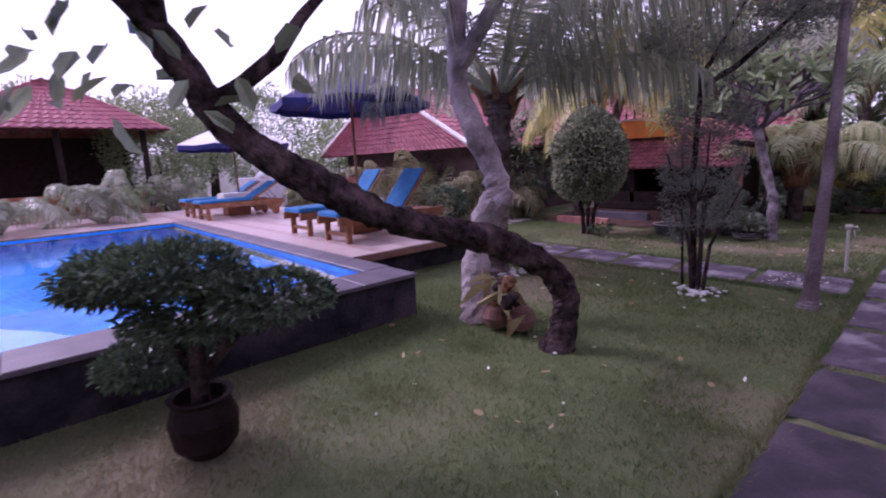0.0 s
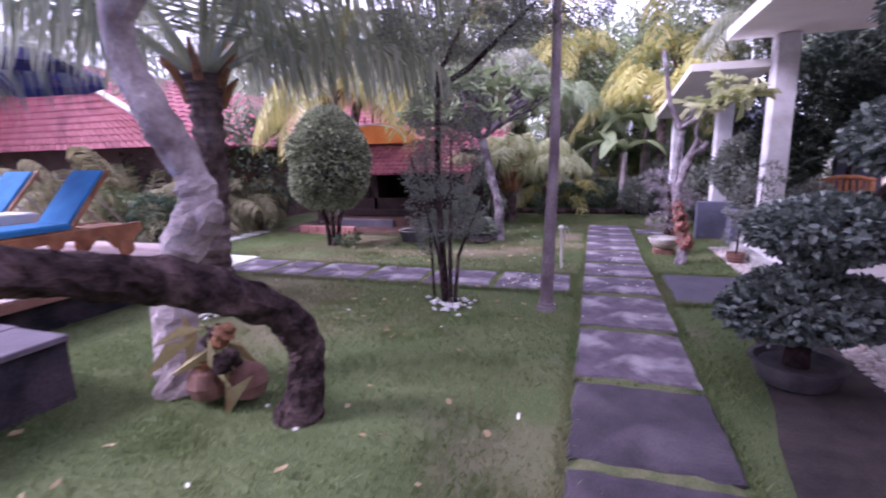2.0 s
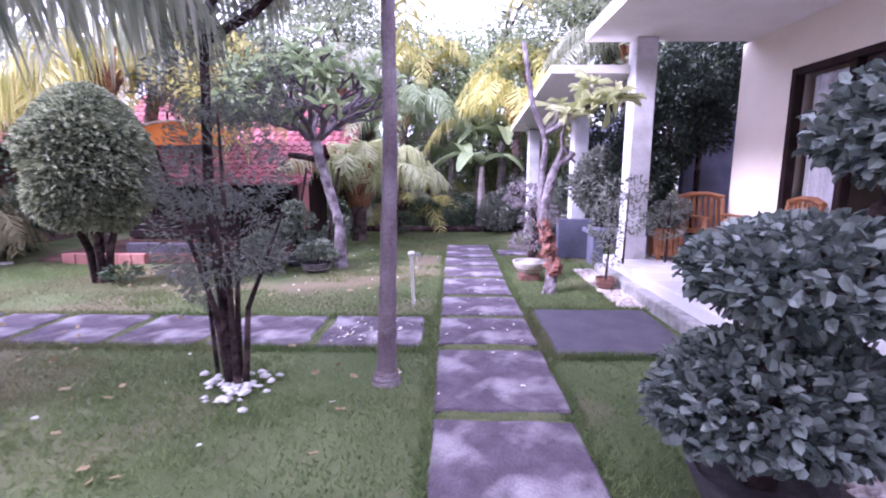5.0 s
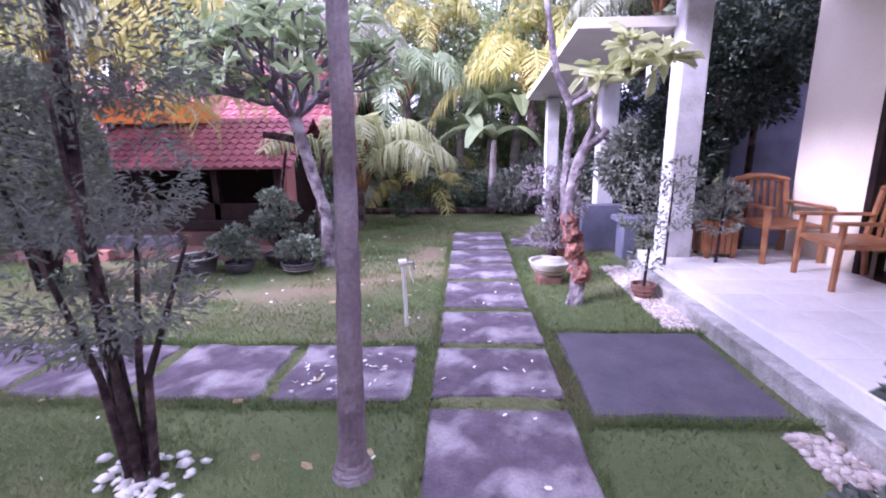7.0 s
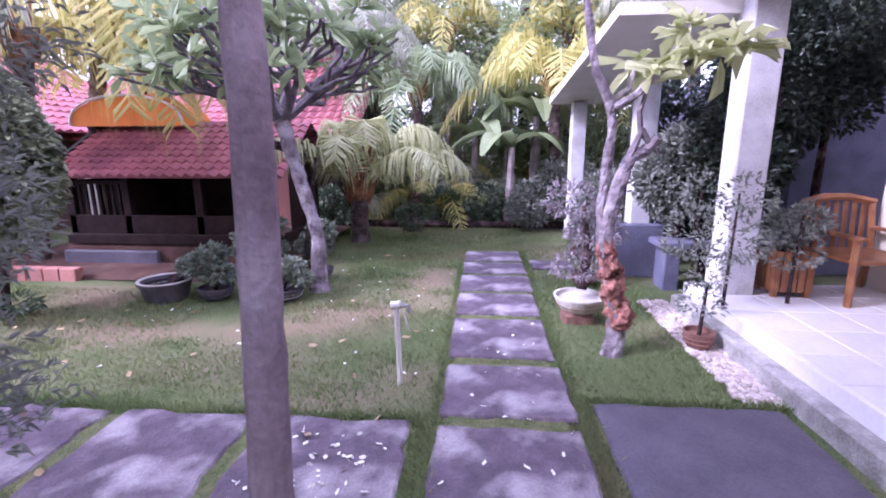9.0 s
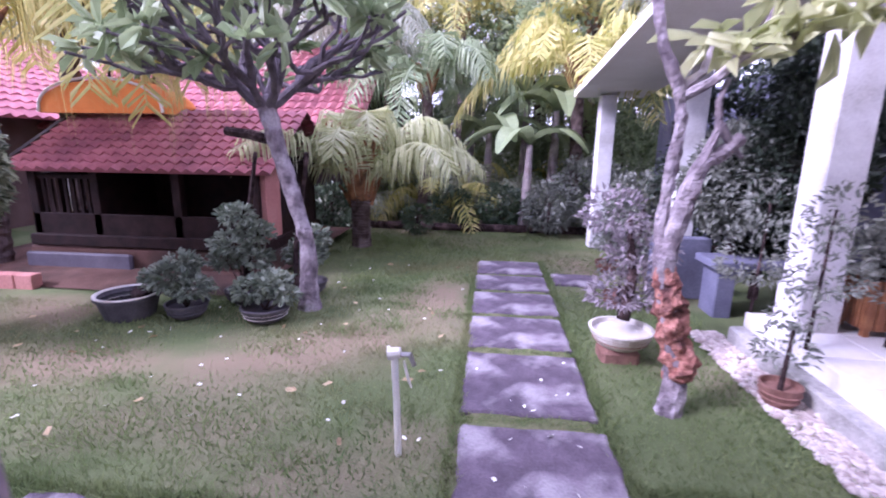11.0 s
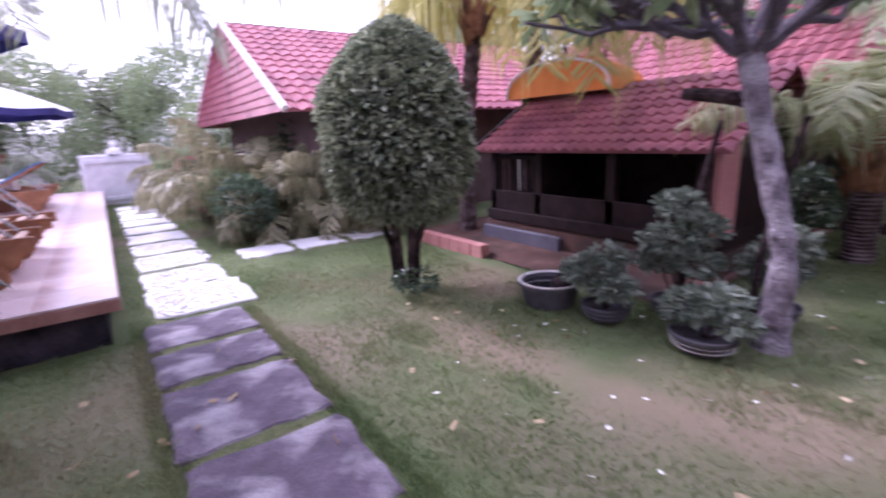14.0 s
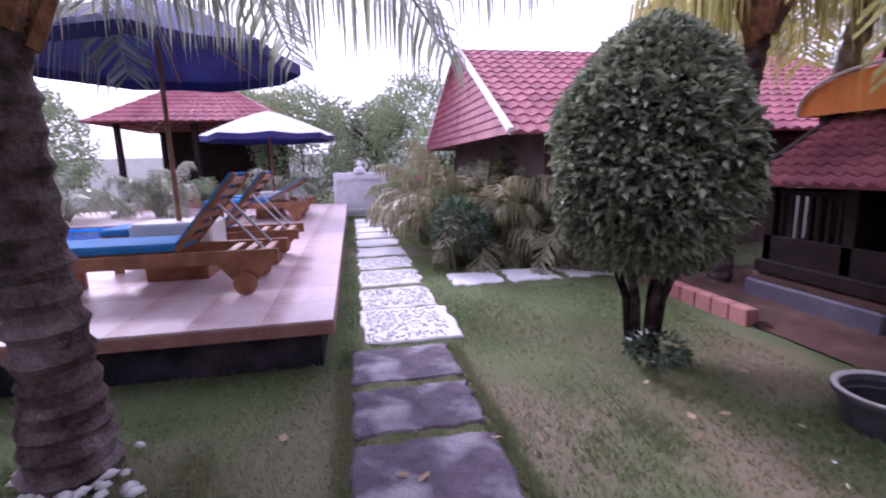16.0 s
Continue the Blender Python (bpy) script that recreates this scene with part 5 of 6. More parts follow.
for x, y, z0, s in ((2.35, 8.9, 0.25, 1.0), (2.45, 9.75, 0.0, 1.2), (2.9, 9.0, 0.25, 0.8)):
    shrub("porch_plant", x, y, "thin grey-green leafy plant at the porch edge", "plant", [(0, 0, 0.5 * s, 0.25 * s, 0.25 * s, 0.3 * s), (0.1, 0.05, 0.85 * s, 0.2 * s, 0.2 * s, 0.2 * s)], GREYLEAF, 700, 0.06, 0.022, [([(0, 0, 0), (0.03, 0.02, 0.9 * s)], [0.015, 0.008])], z=z0)
# dark shrub mass between the two bungalows, its deep shade in the leaf colour
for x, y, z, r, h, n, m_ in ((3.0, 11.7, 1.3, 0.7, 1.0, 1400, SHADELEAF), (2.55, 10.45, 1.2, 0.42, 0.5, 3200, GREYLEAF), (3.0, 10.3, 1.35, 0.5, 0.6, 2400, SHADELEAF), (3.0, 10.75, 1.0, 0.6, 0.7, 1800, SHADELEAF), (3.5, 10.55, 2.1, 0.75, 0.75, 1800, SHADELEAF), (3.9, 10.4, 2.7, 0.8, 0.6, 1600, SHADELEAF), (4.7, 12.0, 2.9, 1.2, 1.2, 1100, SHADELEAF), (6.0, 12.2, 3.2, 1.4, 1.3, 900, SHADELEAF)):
    shrub("dark_bush", x, y, "leafy grey-green bush by the bench" if m_ is GREYLEAF else "dense bush between the bungalows, leaves darkened for deep shade", "bush", [(0, 0, z, r, r * 0.8, h)], m_, n, 0.085, 0.045, [([(0, 0, 0), (0.05, 0.05, z)], [0.05, 0.03])], flat=0.9, lump=0.4)

# frangipani on the lawn with spreading branches
f2 = thing("frangipani", -1.33, 9.88, 0, "bare-branched frangipani tree with pale leaves on the lawn", "tree")
part("trunk", limb([(0.0, 0, -0.04), (0.0, 0, 0.25), (0.01, 0, 0.6), (-0.1, 0.01, 1.0), (-0.22, 0.02, 1.42), (-0.31, 0.03, 1.78)], [0.12, 0.085, 0.07, 0.066, 0.07, 0.075], 34, 0.1, 12, 0.1), MOTTLED, f2)
part("stub_branch", Geo().tube([(-0.24, 0.02, 1.5), (-0.45, 0.0, 1.55), (-0.68, 0.0, 1.58)], [0.045, 0.042, 0.04], 8, 0.1), BARK, f2)
GREYBARK = mat("grey_branch_bark", (0.07, 0.055, 0.065), (0.2, 0.165, 0.19), 0.9, 8, 0.6)
tips = []


def fork(p, d, r, depth):
    """A frangipani branch that forks in twos and threes, thinner and more upright each time."""
    e = p + d * rng.uniform(0.2, 0.34)
    m_ = (p + e) / 2 + rng.normal(size=3) * 0.02
    part("branch", Geo().tube([p, m_, e], [r, r * 0.9, r * 0.85], 6, 0.12), GREYBARK, f2)
    if depth == 0:
        tips.append(e)
        return
    for k in range(3 if depth == 4 else 2):
        q = d + rng.normal(size=3) * (0.5, 0.5, 0.3) + (0, 0, 0.02)
        q[2] = min(max(q[2], 0.16), 0.9)
        fork(e, q / np.linalg.norm(q), r * 0.78, depth - 1)


start = np.array([-0.31, 0.03, 1.76])
for k in range(7):
    a = k * 0.9 + 0.2
    d = np.array([math.cos(a), math.sin(a), 0.75])
    fork(start, d / np.linalg.norm(d), 0.042, 4)
for e in tips[::2]:
    m_ = 9
    part("leaf_tuft", Geo().leaves(np.tile(e, (m_, 1)) + rng.normal(size=(m_, 3)) * 0.02, rng.normal(size=(m_, 3)) * (1, 1, 0.6) + (0, 0, 0.35), 0.24, 0.075, 0.2, 0.25, True), PALEFROND if len(tips) % 2 else PALELEAF, f2)
for dx, dy in ((0.1, 0.2), (-0.35, 0.1)):
    part("aerial_stem", Geo().tube([(dx - 0.3, dy, 0.1), (dx - 0.3, dy, 0.5), (dx - 0.2, dy, 1.0), (dx - 0.1, dy * 0.5, 1.4)], [0.03, 0.025, 0.02, 0.02], 6, 0.15), BARK, f2)

# water tub and low potted plants by it
tub = thing("water_tub", -2.8, 9.48, 0, "round dark grey tub filled with water and a stone", "tub")
part("body", Geo().lathe([(0.19, -0.02), (0.215, 0.07), (0.24, 0.16), (0.26, 0.17), (0.26, 0.19), (0.225, 0.19), (0.215, 0.13), (0.02, 0.12)], sides=28), GREYPOT, tub)
part("rim", Geo().lathe([(0.258, 0.191), (0.26, 0.2), (0.235, 0.202), (0.226, 0.191)], sides=28, close=False), CERAMIC, tub, "pale worn rim")
part("water", Geo().lathe([(0.0, 0.155), (0.22, 0.155)], sides=28, close=False), WATERDARK, tub)
part("stone", Geo().lathe([(0.07, 0.12), (0.08, 0.19), (0.05, 0.235), (0.01, 0.245)], 0.08, 0.05, 9), BARK, tub, "dark stone")
POTLEAF = mat("potted_shrub_leaf", (0.07, 0.1, 0.065), (0.36, 0.4, 0.31), 0.45, 3, 0, None, 20, island=0.75, trans=0.2)
for x, y, pot_r, label, pads in ((-2.28, 9.5, 0.17, "low dark grey plant bowl on the bare soil", [(-0.12, 0, 0.34, 0.2, 0.2, 0.1), (0.08, -0.04, 0.27, 0.16, 0.16, 0.09), (-0.02, 0.05, 0.46, 0.13, 0.13, 0.08)]),
                                 (-1.98, 9.95, 0.19, "dark grey plant bowl behind the others", [(-0.1, 0.0, 0.55, 0.17, 0.17, 0.1), (0.1, 0.05, 0.66, 0.16, 0.16, 0.1), (0.0, -0.05, 0.83, 0.14, 0.13, 0.09), (0.14, 0, 0.42, 0.14, 0.14, 0.08), (-0.18, 0, 0.4, 0.14, 0.14, 0.08)]),
                                 (-1.58, 9.52, 0.2, "wide grey plant bowl with a worn pale rim", [(-0.1, 0, 0.26, 0.17, 0.16, 0.09), (0.08, 0.02, 0.32, 0.16, 0.16, 0.1), (0.2, -0.02, 0.24, 0.1, 0.1, 0.07)]),
                                 (-1.5, 10.3, 0.18, "dark grey plant bowl in the shade", [(0, 0, 0.4, 0.2, 0.2, 0.12), (0.08, 0, 0.58, 0.14, 0.14, 0.09)])):
    bowl(x, y, 0, pot_r, 0.13, GREYPOT, label, CERAMIC if "rim" in label else None)
    shrub("potted_shrub", x, y, "small grey-green shrub of leafy tufts in a low bowl", "shrub", pads, POTLEAF, 1900, 0.065, 0.038, [([(0, 0, 0.08), (p[0] * 0.5, p[1] * 0.5, p[2] * 0.6), (p[0], p[1], p[2])], [0.014, 0.01, 0.006]) for p in pads], lump=0.4, flat=0.8, round_=True)

tagged(part("soil_bed", Geo().add([(1.02 + max(0, 0.4 * j - 3.2) * 0.2 * (1 - i / 6) + 0.16 * i + (0.02 if j % 2 else 0), 0.2 + 0.4 * j, 0.006 + 0.008 * ((i * j) % 3)) for j in range(15) for i in range(7)], [(7 * j + i, 7 * j + i + 1, 7 * j + i + 8, 7 * j + i + 7) for j in range(14) for i in range(6)]), mat("damp_soil", (0.03, 0.023, 0.023), (0.07, 0.053, 0.05), 0.95, 5, 0.7)), "dark damp bare soil beside the path", "soil", kind="structure")

# standpipe
tp = thing("garden_tap", -0.13, 7.92, 0, "white plastic standpipe with a tap in the lawn", "tap")
part("pipe", Geo().tube([(0.02, -0.02, -0.05), (0.01, 0, 0.25), (0, 0, 0.52)], 0.017, 10), PVC, tp)
part("cap", Geo().tube([(-0.03, 0, 0.52), (0.03, 0, 0.53)], [0.03, 0.026], 10), PVC, tp)
part("spout", Geo().tube([(0.02, 0, 0.52), (0.08, -0.02, 0.53), (0.1, -0.03, 0.48)], [0.014, 0.014, 0.011], 8), METAL, tp, "dark metal tap spout")
part("strip", Geo().tube([(0.05, -0.02, 0.5), (0.07, -0.03, 0.42), (0.085, -0.02, 0.36)], [0.006, 0.008, 0.004], 5), PVC, tp, "loose white strip")

# ---- hedges, ferns and palms behind ----
def fern_palm(x, y, n, length, bow, material, label, z=0.0, leaflet=0.42, count=50, hang=0.9):
    t = thing("fern_palm", x, y, z, label, "palm", "feathery palms")
    for k in range(n):
        a = 2.4 * k + rng.uniform(-0.3, 0.3)
        r = radians(rng.uniform(42, 76))
        part("frond", frond_geo((0.1 * math.cos(a), 0.1 * math.sin(a), 0.05), a, r, length * rng.uniform(0.8, 1.15), bow * rng.uniform(0.7, 1.2), leaflet, count, hang), material, t)
    for k in range(5):
        a = k * 1.3
        part("cane", Geo().tube([(0.1 * math.cos(a), 0.1 * math.sin(a), -0.02), (0.16 * math.cos(a), 0.16 * math.sin(a), 0.7)], [0.03, 0.02], 6), SMOOTHPALM, t)
    return t


FERN = mat("fern_leaf", (0.12, 0.135, 0.06), (0.5, 0.44, 0.26), 0.55, 3, 0, None, 20, island=0.7, trans=0.35)
for x, y, L in ((-7.6, 9.9, 2.4), (-7.9, 8.9, 2.0), (-7.4, 10.3, 2.6), (-8.6, 8.9, 3.1), (-9.6, 8.8, 3.0), (-10.8, 8.9, 2.7), (-12.2, 8.8, 2.6), (-13.6, 8.7, 2.6)):
    fern_palm(x, y, 24, L, 1.75, FERN, "arching feathery fern palm beside the white path", 0.0, 0.55, 44, 1.2)
for x, y, s, m_ in ((-7.3, 8.25, 0.5, LEAF), (-8.3, 8.3, 0.55, PALELEAF), (-9.0, 8.25, 0.5, REDLEAF), (-10.2, 8.2, 0.6, LEAF), (-11.5, 8.3, 0.6, REDLEAF), (-13, 8.2, 0.7, PALELEAF)):
    shrub("border_bush", x, y, "leafy garden border bush of mixed green and red", "bush", [(0, 0, s, s, s * 0.8, s * 0.8)], m_, 900, 0.1, 0.05, [([(0, 0, 0), (0, 0, s)], [0.03, 0.02])], flat=0.9)
# plants along the far side of the deck and pool
for x, y, L, m_ in ((-16.3, 4.6, 2.6, FROND), (-15.9, 2.9, 2.4, PALELEAF), (-16.2, -1.9, 2.6, FROND), (-16.4, 8.6, 2.4, FERN)):
    fern_palm(x, y, 12, L, 1.9, m_, "bushy pale palm beyond the pool", 0.3, 0.5, 36, 1.1)
for x, y in ((-13.2, 2.3), (-12.9, 0.4)):
    fern_palm(x, y, 14, 2.4, 1.9, FROND, "bushy pale palm at the end of the pool", 0.366, 0.5, 44, 1.2)
for x, y, s in ((-9.3, 10.4, 1.2), (-7.2, 10.9, 1.3), (-14.8, 9.8, 1.6), (-19.5, 5.0, 2.2), (-20, -4.0, 2.2), (-20.5, 9.5, 2.5)):
    shrub("garden_bush", x, y, "tall leafy green garden bush", "bush", [(0, 0, s, s * 0.8, s * 0.8, s)], LEAF if s < 1.5 else PALELEAF, 260, 0.16, 0.07, [([(0, 0, 0), (0, 0, s)], [0.05, 0.03])], flat=0.95)
# end of the lawn: edging, bananas, palms
edge = thing("log_edging", -1.0, 14.05, 0, "low dark log edging at the end of the lawn", "edging")
for k in range(7):
    part("log", Geo().tube([(-4.0 + 1.0 * k, rng.uniform(-0.05, 0.05), 0.06), (-3.05 + 1.0 * k, rng.uniform(-0.05, 0.05), 0.06)], 0.07, 8, 0.1), BARK, edge)
for x, y, n, L, b, m_ in ((0.3, 15.2, 14, 2.6, 1.8, FROND), (1.3, 15.6, 12, 2.8, 1.6, PALELEAF), (-0.9, 15.6, 14, 2.8, 2.0, YFROND), (-2.6, 14.8, 12, 2.0, 1.4, FROND), (-3.6, 13.6, 10, 1.6, 1.2, FERN), (2.6, 15.0, 12, 2.4, 1.5, FROND), (0.6, 17.5, 14, 3.8, 2.6, YFROND), (-2.0, 17.0, 14, 3.8, 2.6, FROND)):
    fern_palm(x, y, n, L, b, m_, "clump of arching palms at the end of the lawn", 0.0, 0.5, 40, 1.0)


def banana(x, y, h, label):
    t = thing("banana_plant", x, y, 0, label, "banana plant", "banana plants")
    part("stem", Geo().tube([(0, 0, 0), (0.03, 0, h * 0.5), (0.05, 0.02, h)], [0.1, 0.08, 0.05], 8, 0.05), PALEBARK, t)
    for k in range(7):
        a = k * 2.4 + x
        L = 1.5 * rng.uniform(0.8, 1.15)
        s = np.linspace(0, 1, 10)
        ax = np.array([math.cos(a), math.sin(a), 0])
        mid = np.array([0.05, 0.02, h]) + np.outer(L * s * 0.85, ax) + np.outer(L * (0.75 * s - 0.85 * s ** 2), (0, 0, 1))
        sd = np.array([-ax[1], ax[0], 0])
        wd = 0.2 * np.sin(np.pi * np.clip(s * 0.92 + 0.06, 0, 1)) ** 0.6
        v = np.concatenate([mid + np.outer(wd, sd) + np.outer(wd * 0.35, (0, 0, 1)), mid, mid - np.outer(wd, sd) + np.outer(wd * 0.35, (0, 0, 1))])
        part("leaf", Geo().add(v, [(o + i, o + i + 1, o + 11 + i, o + 10 + i) for o in (0, 10) for i in range(9)]), PALELEAF, t)
    return t


for x, y, h in ((0.9, 14.2, 1.5), (1.4, 14.9, 2.1), (0.2, 14.9, 1.7), (0.9, 15.4, 2.4), (1.6, 16.2, 2.3), (-0.2, 16.4, 2.4)):
    banana(x, y, h, "banana plant with broad pale arching leaves")
for x, y, s in ((1.3, 13.9, 0.55), (0.5, 14.3, 0.5), (-0.4, 14.4, 0.45), (-2.4, 13.7, 0.5), (-3.1, 12.9, 0.5), (2.3, 12.2, 0.7), (2.0, 14.2, 0.8), (-0.9, 13.6, 0.3)):
    shrub("border_bush", x, y, "dark green bush at the lawn's end", "bush", [(0, 0, s * 0.8, s * 0.8, s * 0.7, s * 0.8)], LEAF if x < 1 else GREYLEAF, 1000, 0.1, 0.045, [([(0, 0, 0), (0, 0, s)], [0.03, 0.02])], flat=0.9)


def big_tree(x, y, h, r, leaf, label, n=9000, size=0.2):
    t = thing("tree", x, y, 0, label, "tree", "trees behind the garden")
    part("trunk", Geo().tube([(0, 0, -0.05), (0.1, 0.05, h * 0.35), (0.05, 0.1, h * 0.7)], [0.24, 0.18, 0.1], 9, 0.1), BARK, t)
    cg = Geo()
    for k in range(14):
        c_ = np.array([rng.uniform(-1, 1) * r * 0.75, rng.uniform(-1, 1) * r * 0.75, h * rng.uniform(0.42, 1.0)])
        part("limb", Geo().tube(curve((0.05, 0.05, h * rng.uniform(0.35, 0.6)), c_, 0.2, 4), [0.07, 0.05, 0.035, 0.015], 6, 0.1), BARK, t)
        crown(cg, c_, np.array([r, r, r * 0.75]) * rng.uniform(0.35, 0.55), n // 14, size, size * 0.45, 0.8, lump=0.4)
    part("crown", cg, leaf, t)
    return t


for x, y, h, r, m_ in ((-3.0, 20.5, 7.5, 3.2, TREELEAF), (1.5, 19.5, 8.0, 3.2, PALELEAF), (4.5, 16.5, 7.0, 2.8, TREELEAF), (6.0, 12.8, 6.5, 2.6, TREELEAF), (8.5, 19.5, 8.5, 3.5, TREELEAF), (-8.5, 21.5, 7.0, 3.2, PALELEAF), (-14.5, 19.5, 6.0, 2.8, TREELEAF), (-19.5, 14.5, 4.6, 2.6, PALELEAF), (-23, 3.0, 4.2, 2.4, PALELEAF), (-23.5, 8.0, 4.2, 2.4, TREELEAF), (-22.0, -6.5, 4.0, 2.4, TREELEAF)):
    big_tree(x, y, h, r, m_, "leafy garden tree behind the houses")
for x, y, h, m_ in ((-2.6, 15.4, 3.6, FROND), (2.4, 17.2, 4.2, YFROND), (-0.6, 18.4, 4.6, YFROND), (-5.6, 19.4, 4.6, FROND), (4.2, 14.6, 4.2, FROND), (-8.8, 18.6, 4.4, FROND), (-1.0, 14.9, 2.6, PALELEAF), (1.7, 14.6, 2.8, YFROND)):
    palm(x, y, "tall feathery palm behind the garden with drooping pale fronds", [(0, 0, 0), (0.1, 0.05, h * 0.5), (0.05, 0.1, h)], [0.15, 0.11, 0.1], PALMBARK, [(k * 25 + 9 * x, 58 - 12 * (k % 4), 2.6, 1.9) for k in range(15)], m_, leaflet=0.7, count=50, hang=1.2, group="palms behind the garden")
for x, y, s_, h_ in ((-4.2, 17.4, 1.3, 2.2), (-0.2, 19.4, 1.6, 2.4), (3.2, 19.0, 1.5, 2.2), (2.9, 16.0, 1.1, 1.7), (-6.5, 20.6, 1.6, 2.2), (-11.0, 18.9, 1.5, 2.0), (6.2, 16.5, 1.4, 2.0), (0.9, 17.0, 1.1, 1.6), (-1.7, 16.2, 1.0, 1.4)):
    shrub("thicket", x, y, "tangled thicket of pale and dark leaves behind the lawn", "bush", [(0, 0, h_ * 0.55, s_, s_ * 0.8, h_ * 0.6), (0.3, 0.2, h_ * 1.2, s_ * 0.8, s_ * 0.7, h_ * 0.5)], PALELEAF if int(x * 10) % 2 else TREELEAF, 420, 0.17, 0.06, [([(0, 0, 0), (0.1, 0.1, h_)], [0.06, 0.03])], flat=0.9)
tagged(part("wall_boundary_north", Geo().box(-30, 24.5, -0.1, 16, 24.8, 2.2), PAINT), "white garden boundary wall", "wall", kind="structure")

# carved white wall at the end of the white path
cw = thing("carved_wall", -15.0, 7.0, 0, "white carved stone relief panel on a low plinth", "relief")
part("slab", Geo().box(-0.12, -0.75, 0.0, 0.12, 0.75, 1.25, 0.03), STATUE, cw)
part("frame", Geo().box(0.121, -0.72, 0.12, 0.16, 0.72, 0.22, 0.01).box(0.121, -0.72, 1.05, 0.16, 0.72, 1.15, 0.01).box(0.121, -0.72, 0.22, 0.16, -0.62, 1.05, 0.01).box(0.121, 0.62, 0.22, 0.16, 0.72, 1.05, 0.01), STATUE, cw)
part("finial", Geo().lathe([(0.2, 1.251), (0.16, 1.36), (0.07, 1.42), (0.1, 1.5), (0.02, 1.6)], 0, 0, 10), STATUE, cw)

# boundary walls that close the place
tagged(part("wall_boundary_west", Geo().box(-30.3, -14, -0.1, -30, 24.5, 2.2), PAINT), "white garden boundary wall", "wall", kind="structure")
tagged(part("wall_boundary_south", Geo().box(-30, -14.3, -0.1, 16, -14, 2.2), PAINT), "white garden boundary wall", "wall", kind="structure")
for x, y in ((3.2, -4.6), (-1.5, -6.5), (-6, -7.5), (-12, -8)):
    big_tree(x, y, 5.5, 2.4, LEAF, "leafy garden tree behind the pool", 5000)

# Trees out of view, added only to darken the start of the path.
for x, y, h, r in ((0.6, -2.8, 5.4, 2.6), (-2.2, -5.9, 6.2, 3.0)):
    big_tree(x, y, h, r, LEAF, "unseen leafy tree added to shade the start of the path", 7000)

# fallen petals and leaves
def petal_scatter(name, label, spots, size, material, cat_):
    p = np.array(spots, float)
    ob = part(name, Geo().leaves(p, rng.normal(size=(len(p), 3)) * (1, 1, 0.15), size, size * 0.6, 0.3, -0.1, True), material)
    return tagged(ob, label, cat_, kind="stuff")


fs_ = [(rng.uniform(-2.6, 0.05), rng.uniform(7.7, 11.5), 0.03) for k in range(46)] + [(rng.uniform(-2.0, 0), rng.uniform(2.0, 6.5), 0.03) for k in range(16)] + [(rng.uniform(-0.7, -0.05), rng.uniform(6.72, 7.3), 0.027) for k in range(60)] + [(rng.uniform(0.2, 0.9), rng.uniform(5.8, 9.0), 0.027) for k in range(30)]
petal_scatter("fallen_petals", "small white fallen frangipani flowers on the grass", fs_, 0.035, FLOWER, "petals")
petal_scatter("fallen_leaves", "brown fallen leaves on the lawn", [(rng.uniform(-3.6, 0.1), rng.uniform(2.5, 11.5), 0.03) for k in range(120)], 0.07, DRYLEAF, "leaves")

# grass
def grass(n, x0, y0, x1, y1, h):
    x, y = rng.uniform(x0, x1, n), rng.uniform(y0, y1, n)
    keep = np.ones(n, bool)
    keep &= ~((x > 1.0 + np.maximum(0, y - 3.4) * 0.2) & (y < 5.8))
    for a, b, c_, d in ((0.17, 0, 0.96, 11.9), (-4.5, 6.7, 0.02, 7.45), (1.06, 6.56, 2.0, 7.74), (-17, 6.8, -4.6, 7.58), (-6.9, 7.9, -6.2, 10.0), (1.02, 10.88, 1.6, 11.38)):
        keep &= ~((x > a) & (x < c_) & (y > b) & (y < d))
    keep &= ~((x < PX1 + 0.02) & (y < 3.66)) & ~((x < DX - 0.1) & (y < 6.62) & (y > 3.5))
    keep &= ~(((x + 3.9) ** 2 / 5 + (y - 10.7) ** 2 / 0.9) < 1)
    x, y = x[keep], y[keep]
    dens = np.array([noise.noise(Vector((a * 0.9, b * 0.9, 3))) for a, b in zip(x, y)])
    for wx, wy, rx, ry, turn in WEAR_SPOTS:
        ct, st_ = math.cos(radians(turn)), math.sin(radians(turn))
        u, w_ = ((x - wx) * ct + (y - wy) * st_) / rx, ((y - wy) * ct - (x - wx) * st_) / ry
        dens = dens - 0.75 * np.clip(1 - np.sqrt(u * u + w_ * w_), 0, 1)
    kk = rng.uniform(-0.9, 0.6, len(x)) < dens + 0.25
    x, y, dens = x[kk], y[kk], dens[kk]
    m_ = len(x)
    a = rng.uniform(0, 6.28, m_)
    hh = h * rng.uniform(0.5, 1.3, m_) * (1 + 0.5 * dens)
    lean = rng.normal(size=(m_, 2)) * 0.6
    w = 0.0045
    z = np.full(m_, -0.015)
    v = np.stack([np.c_[x - w * np.cos(a), y - w * np.sin(a), z], np.c_[x + w * np.cos(a), y + w * np.sin(a), z], np.c_[x + lean[:, 0] * hh, y + lean[:, 1] * hh, z + hh]], 1).reshape(-1, 3)
    return v, np.arange(3 * m_).reshape(-1, 3)


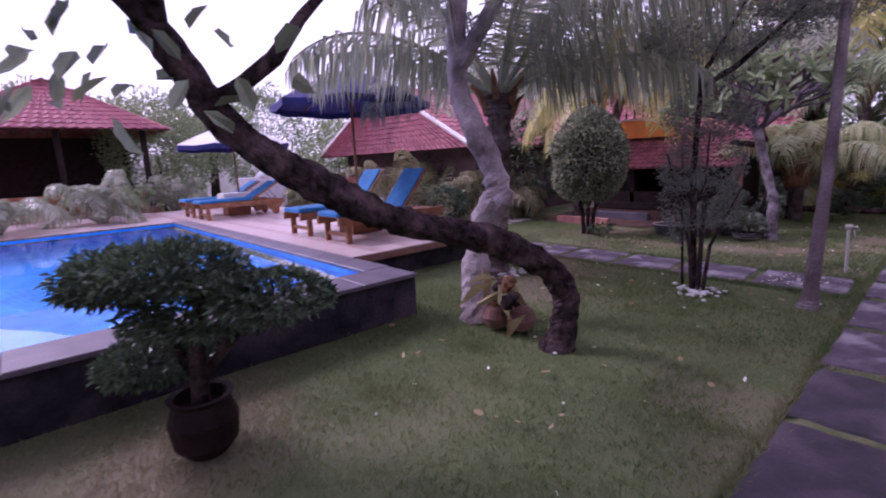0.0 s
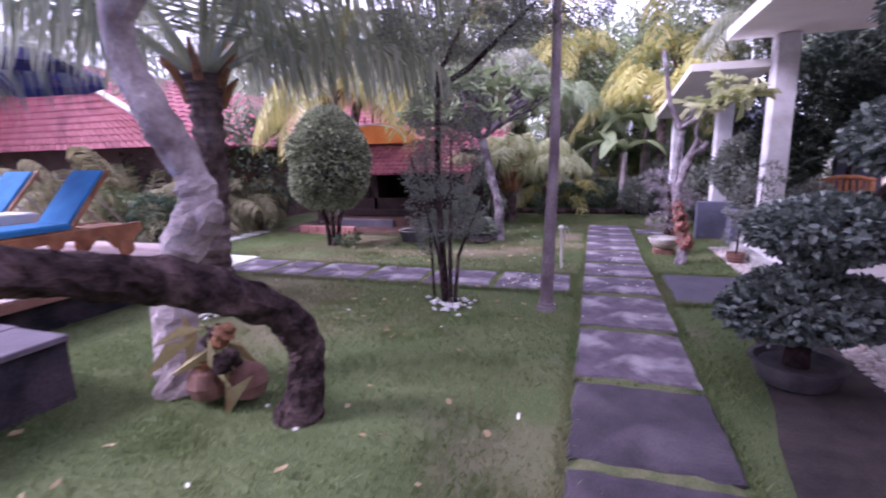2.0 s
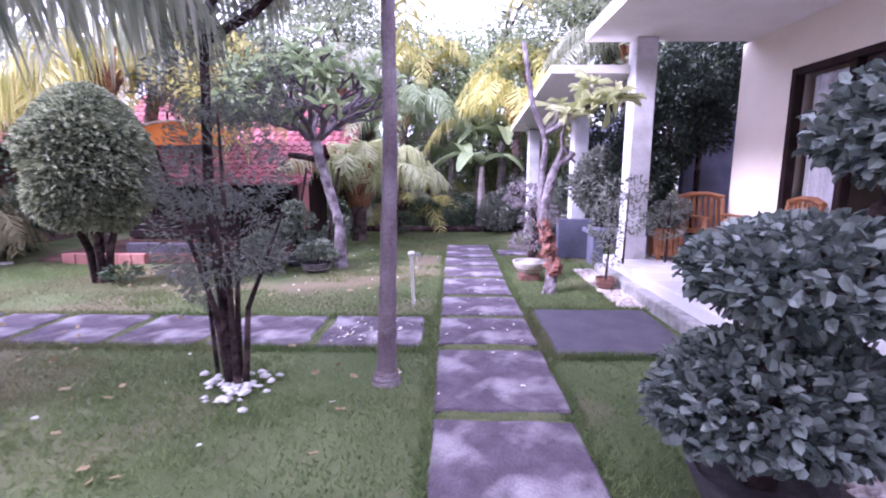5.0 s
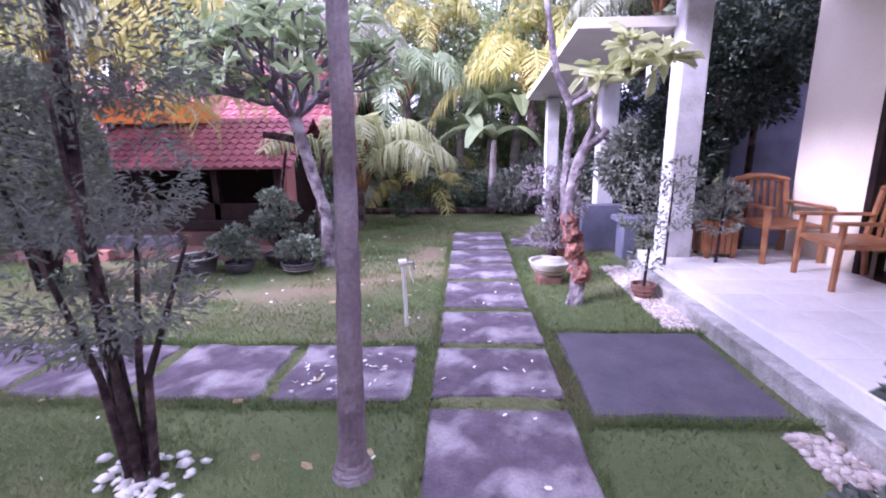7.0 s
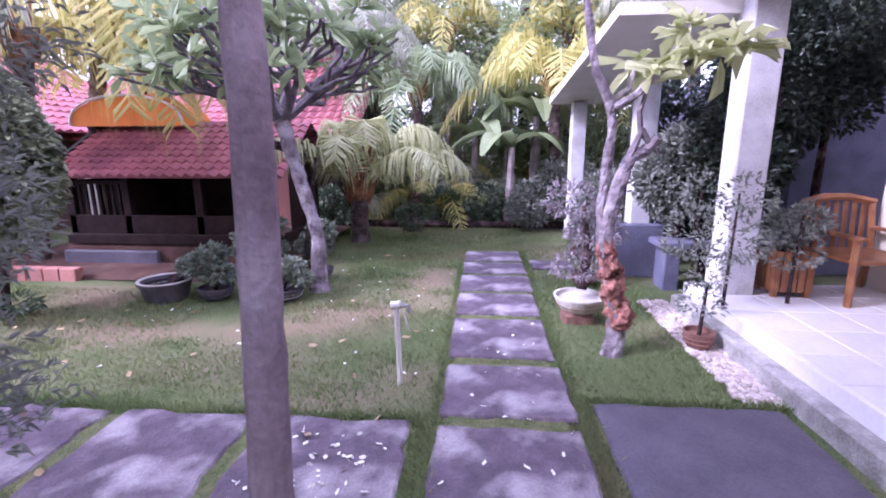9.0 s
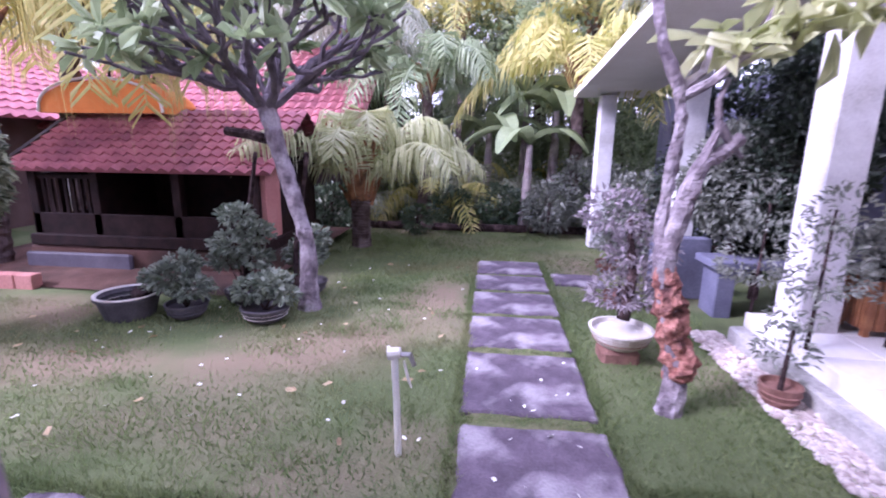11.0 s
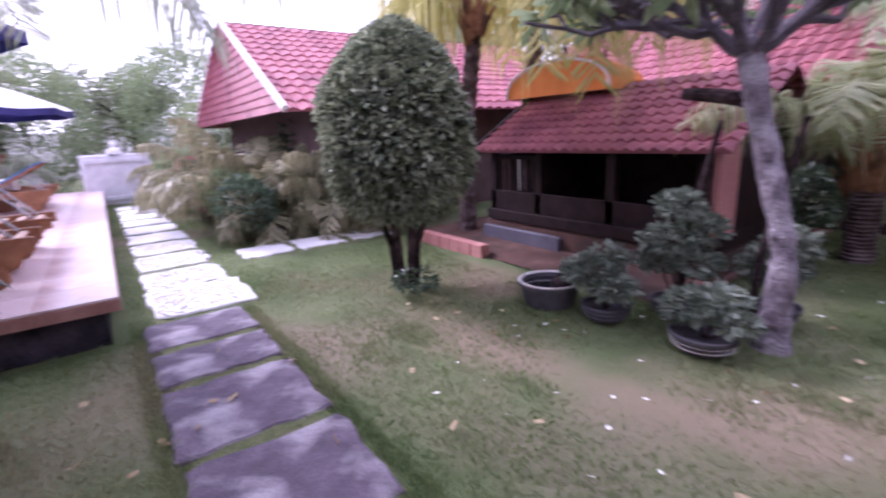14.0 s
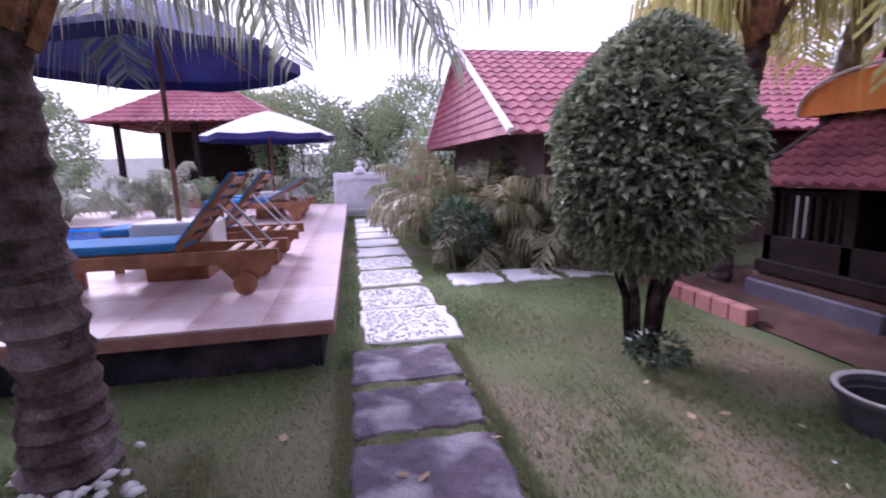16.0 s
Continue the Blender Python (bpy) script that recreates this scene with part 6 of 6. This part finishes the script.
def tufts(x, y, h):
    """Grass blades at the given places."""
    m_ = len(x)
    a, hh = rng.uniform(0, 6.28, m_), h * rng.uniform(0.5, 1.4, m_)
    lean, w, z = rng.normal(size=(m_, 2)) * 0.6, 0.005, np.full(m_, -0.01)
    v = np.stack([np.c_[x - w * np.cos(a), y - w * np.sin(a), z], np.c_[x + w * np.cos(a), y + w * np.sin(a), z], np.c_[x + lean[:, 0] * hh, y + lean[:, 1] * hh, z + hh]], 1).reshape(-1, 3)
    return v, np.arange(3 * m_).reshape(-1, 3)


vs, off, fc = [], 0, []
k1 = 9000
sets = [(np.where(rng.random(k1) < 0.5, 0.15, 0.985) + rng.normal(size=k1) * 0.022, rng.uniform(1.0, 12.0, k1), 0.045)]
for yj in (4.68, 5.66, 6.69, 7.47, 8.23, 9.13, 9.87, 10.57, 11.2):
    sets.append((rng.uniform(0.15, 0.98, 700), yj + rng.normal(size=700) * 0.022, 0.03))
sets.append((rng.uniform(-4.5, 0.1, 6000), np.where(rng.random(6000) < 0.5, 6.66, 7.49) + rng.normal(size=6000) * 0.025, 0.05))
for xj in (-0.82, 0.08, -1.68, -2.46, -3.27, -3.88):
    sets.append((xj + rng.normal(size=600) * 0.022, rng.uniform(6.68, 7.46, 600), 0.03))
sets.append((1.02 + rng.normal(size=1500) * 0.02, rng.uniform(6.5, 7.8, 1500), 0.04))
sets.append((rng.uniform(1.0, 2.2, 2500), np.where(rng.random(2500) < 0.5, 6.54, 7.76) + rng.normal(size=2500) * 0.02, 0.05))
for q in range(80):
    cx_, cy_ = rng.uniform(-3.4, 0.05), rng.uniform(2.2, 12.0)
    if 6.5 < cy_ < 7.65 or (cx_ < -2.7 and cy_ < 3.9):
        continue
    sets.append((cx_ + rng.normal(size=150) * 0.13, cy_ + rng.normal(size=150) * 0.07, 0.04))
for args in sets:
    v, f = tufts(*args)
    vs.append(v)
    fc.append(f + off)
    off += len(v)
for args in ((330000, -6.0, -0.5, 2.2, 14.0, 0.034), (30000, -16, 6.6, -6, 8.6, 0.04)):
    v, f = grass(*args)
    vs.append(v)
    fc.append(f + off)
    off += len(v)
vs, fc = np.concatenate(vs), np.concatenate(fc)
me = bpy.data.meshes.new("grass")
me.vertices.add(len(vs))
me.vertices.foreach_set("co", vs.ravel())
me.loops.add(fc.size)
me.loops.foreach_set("vertex_index", fc.ravel().astype(np.int32))
me.polygons.add(len(fc))
me.polygons.foreach_set("loop_start", np.arange(0, fc.size, 3, dtype=np.int32))
me.update(calc_edges=True)
me.validate()
me.materials.append(GRASS)
tagged(new("grass", me), "short green grass blades over the lawn", "grass", kind="stuff")
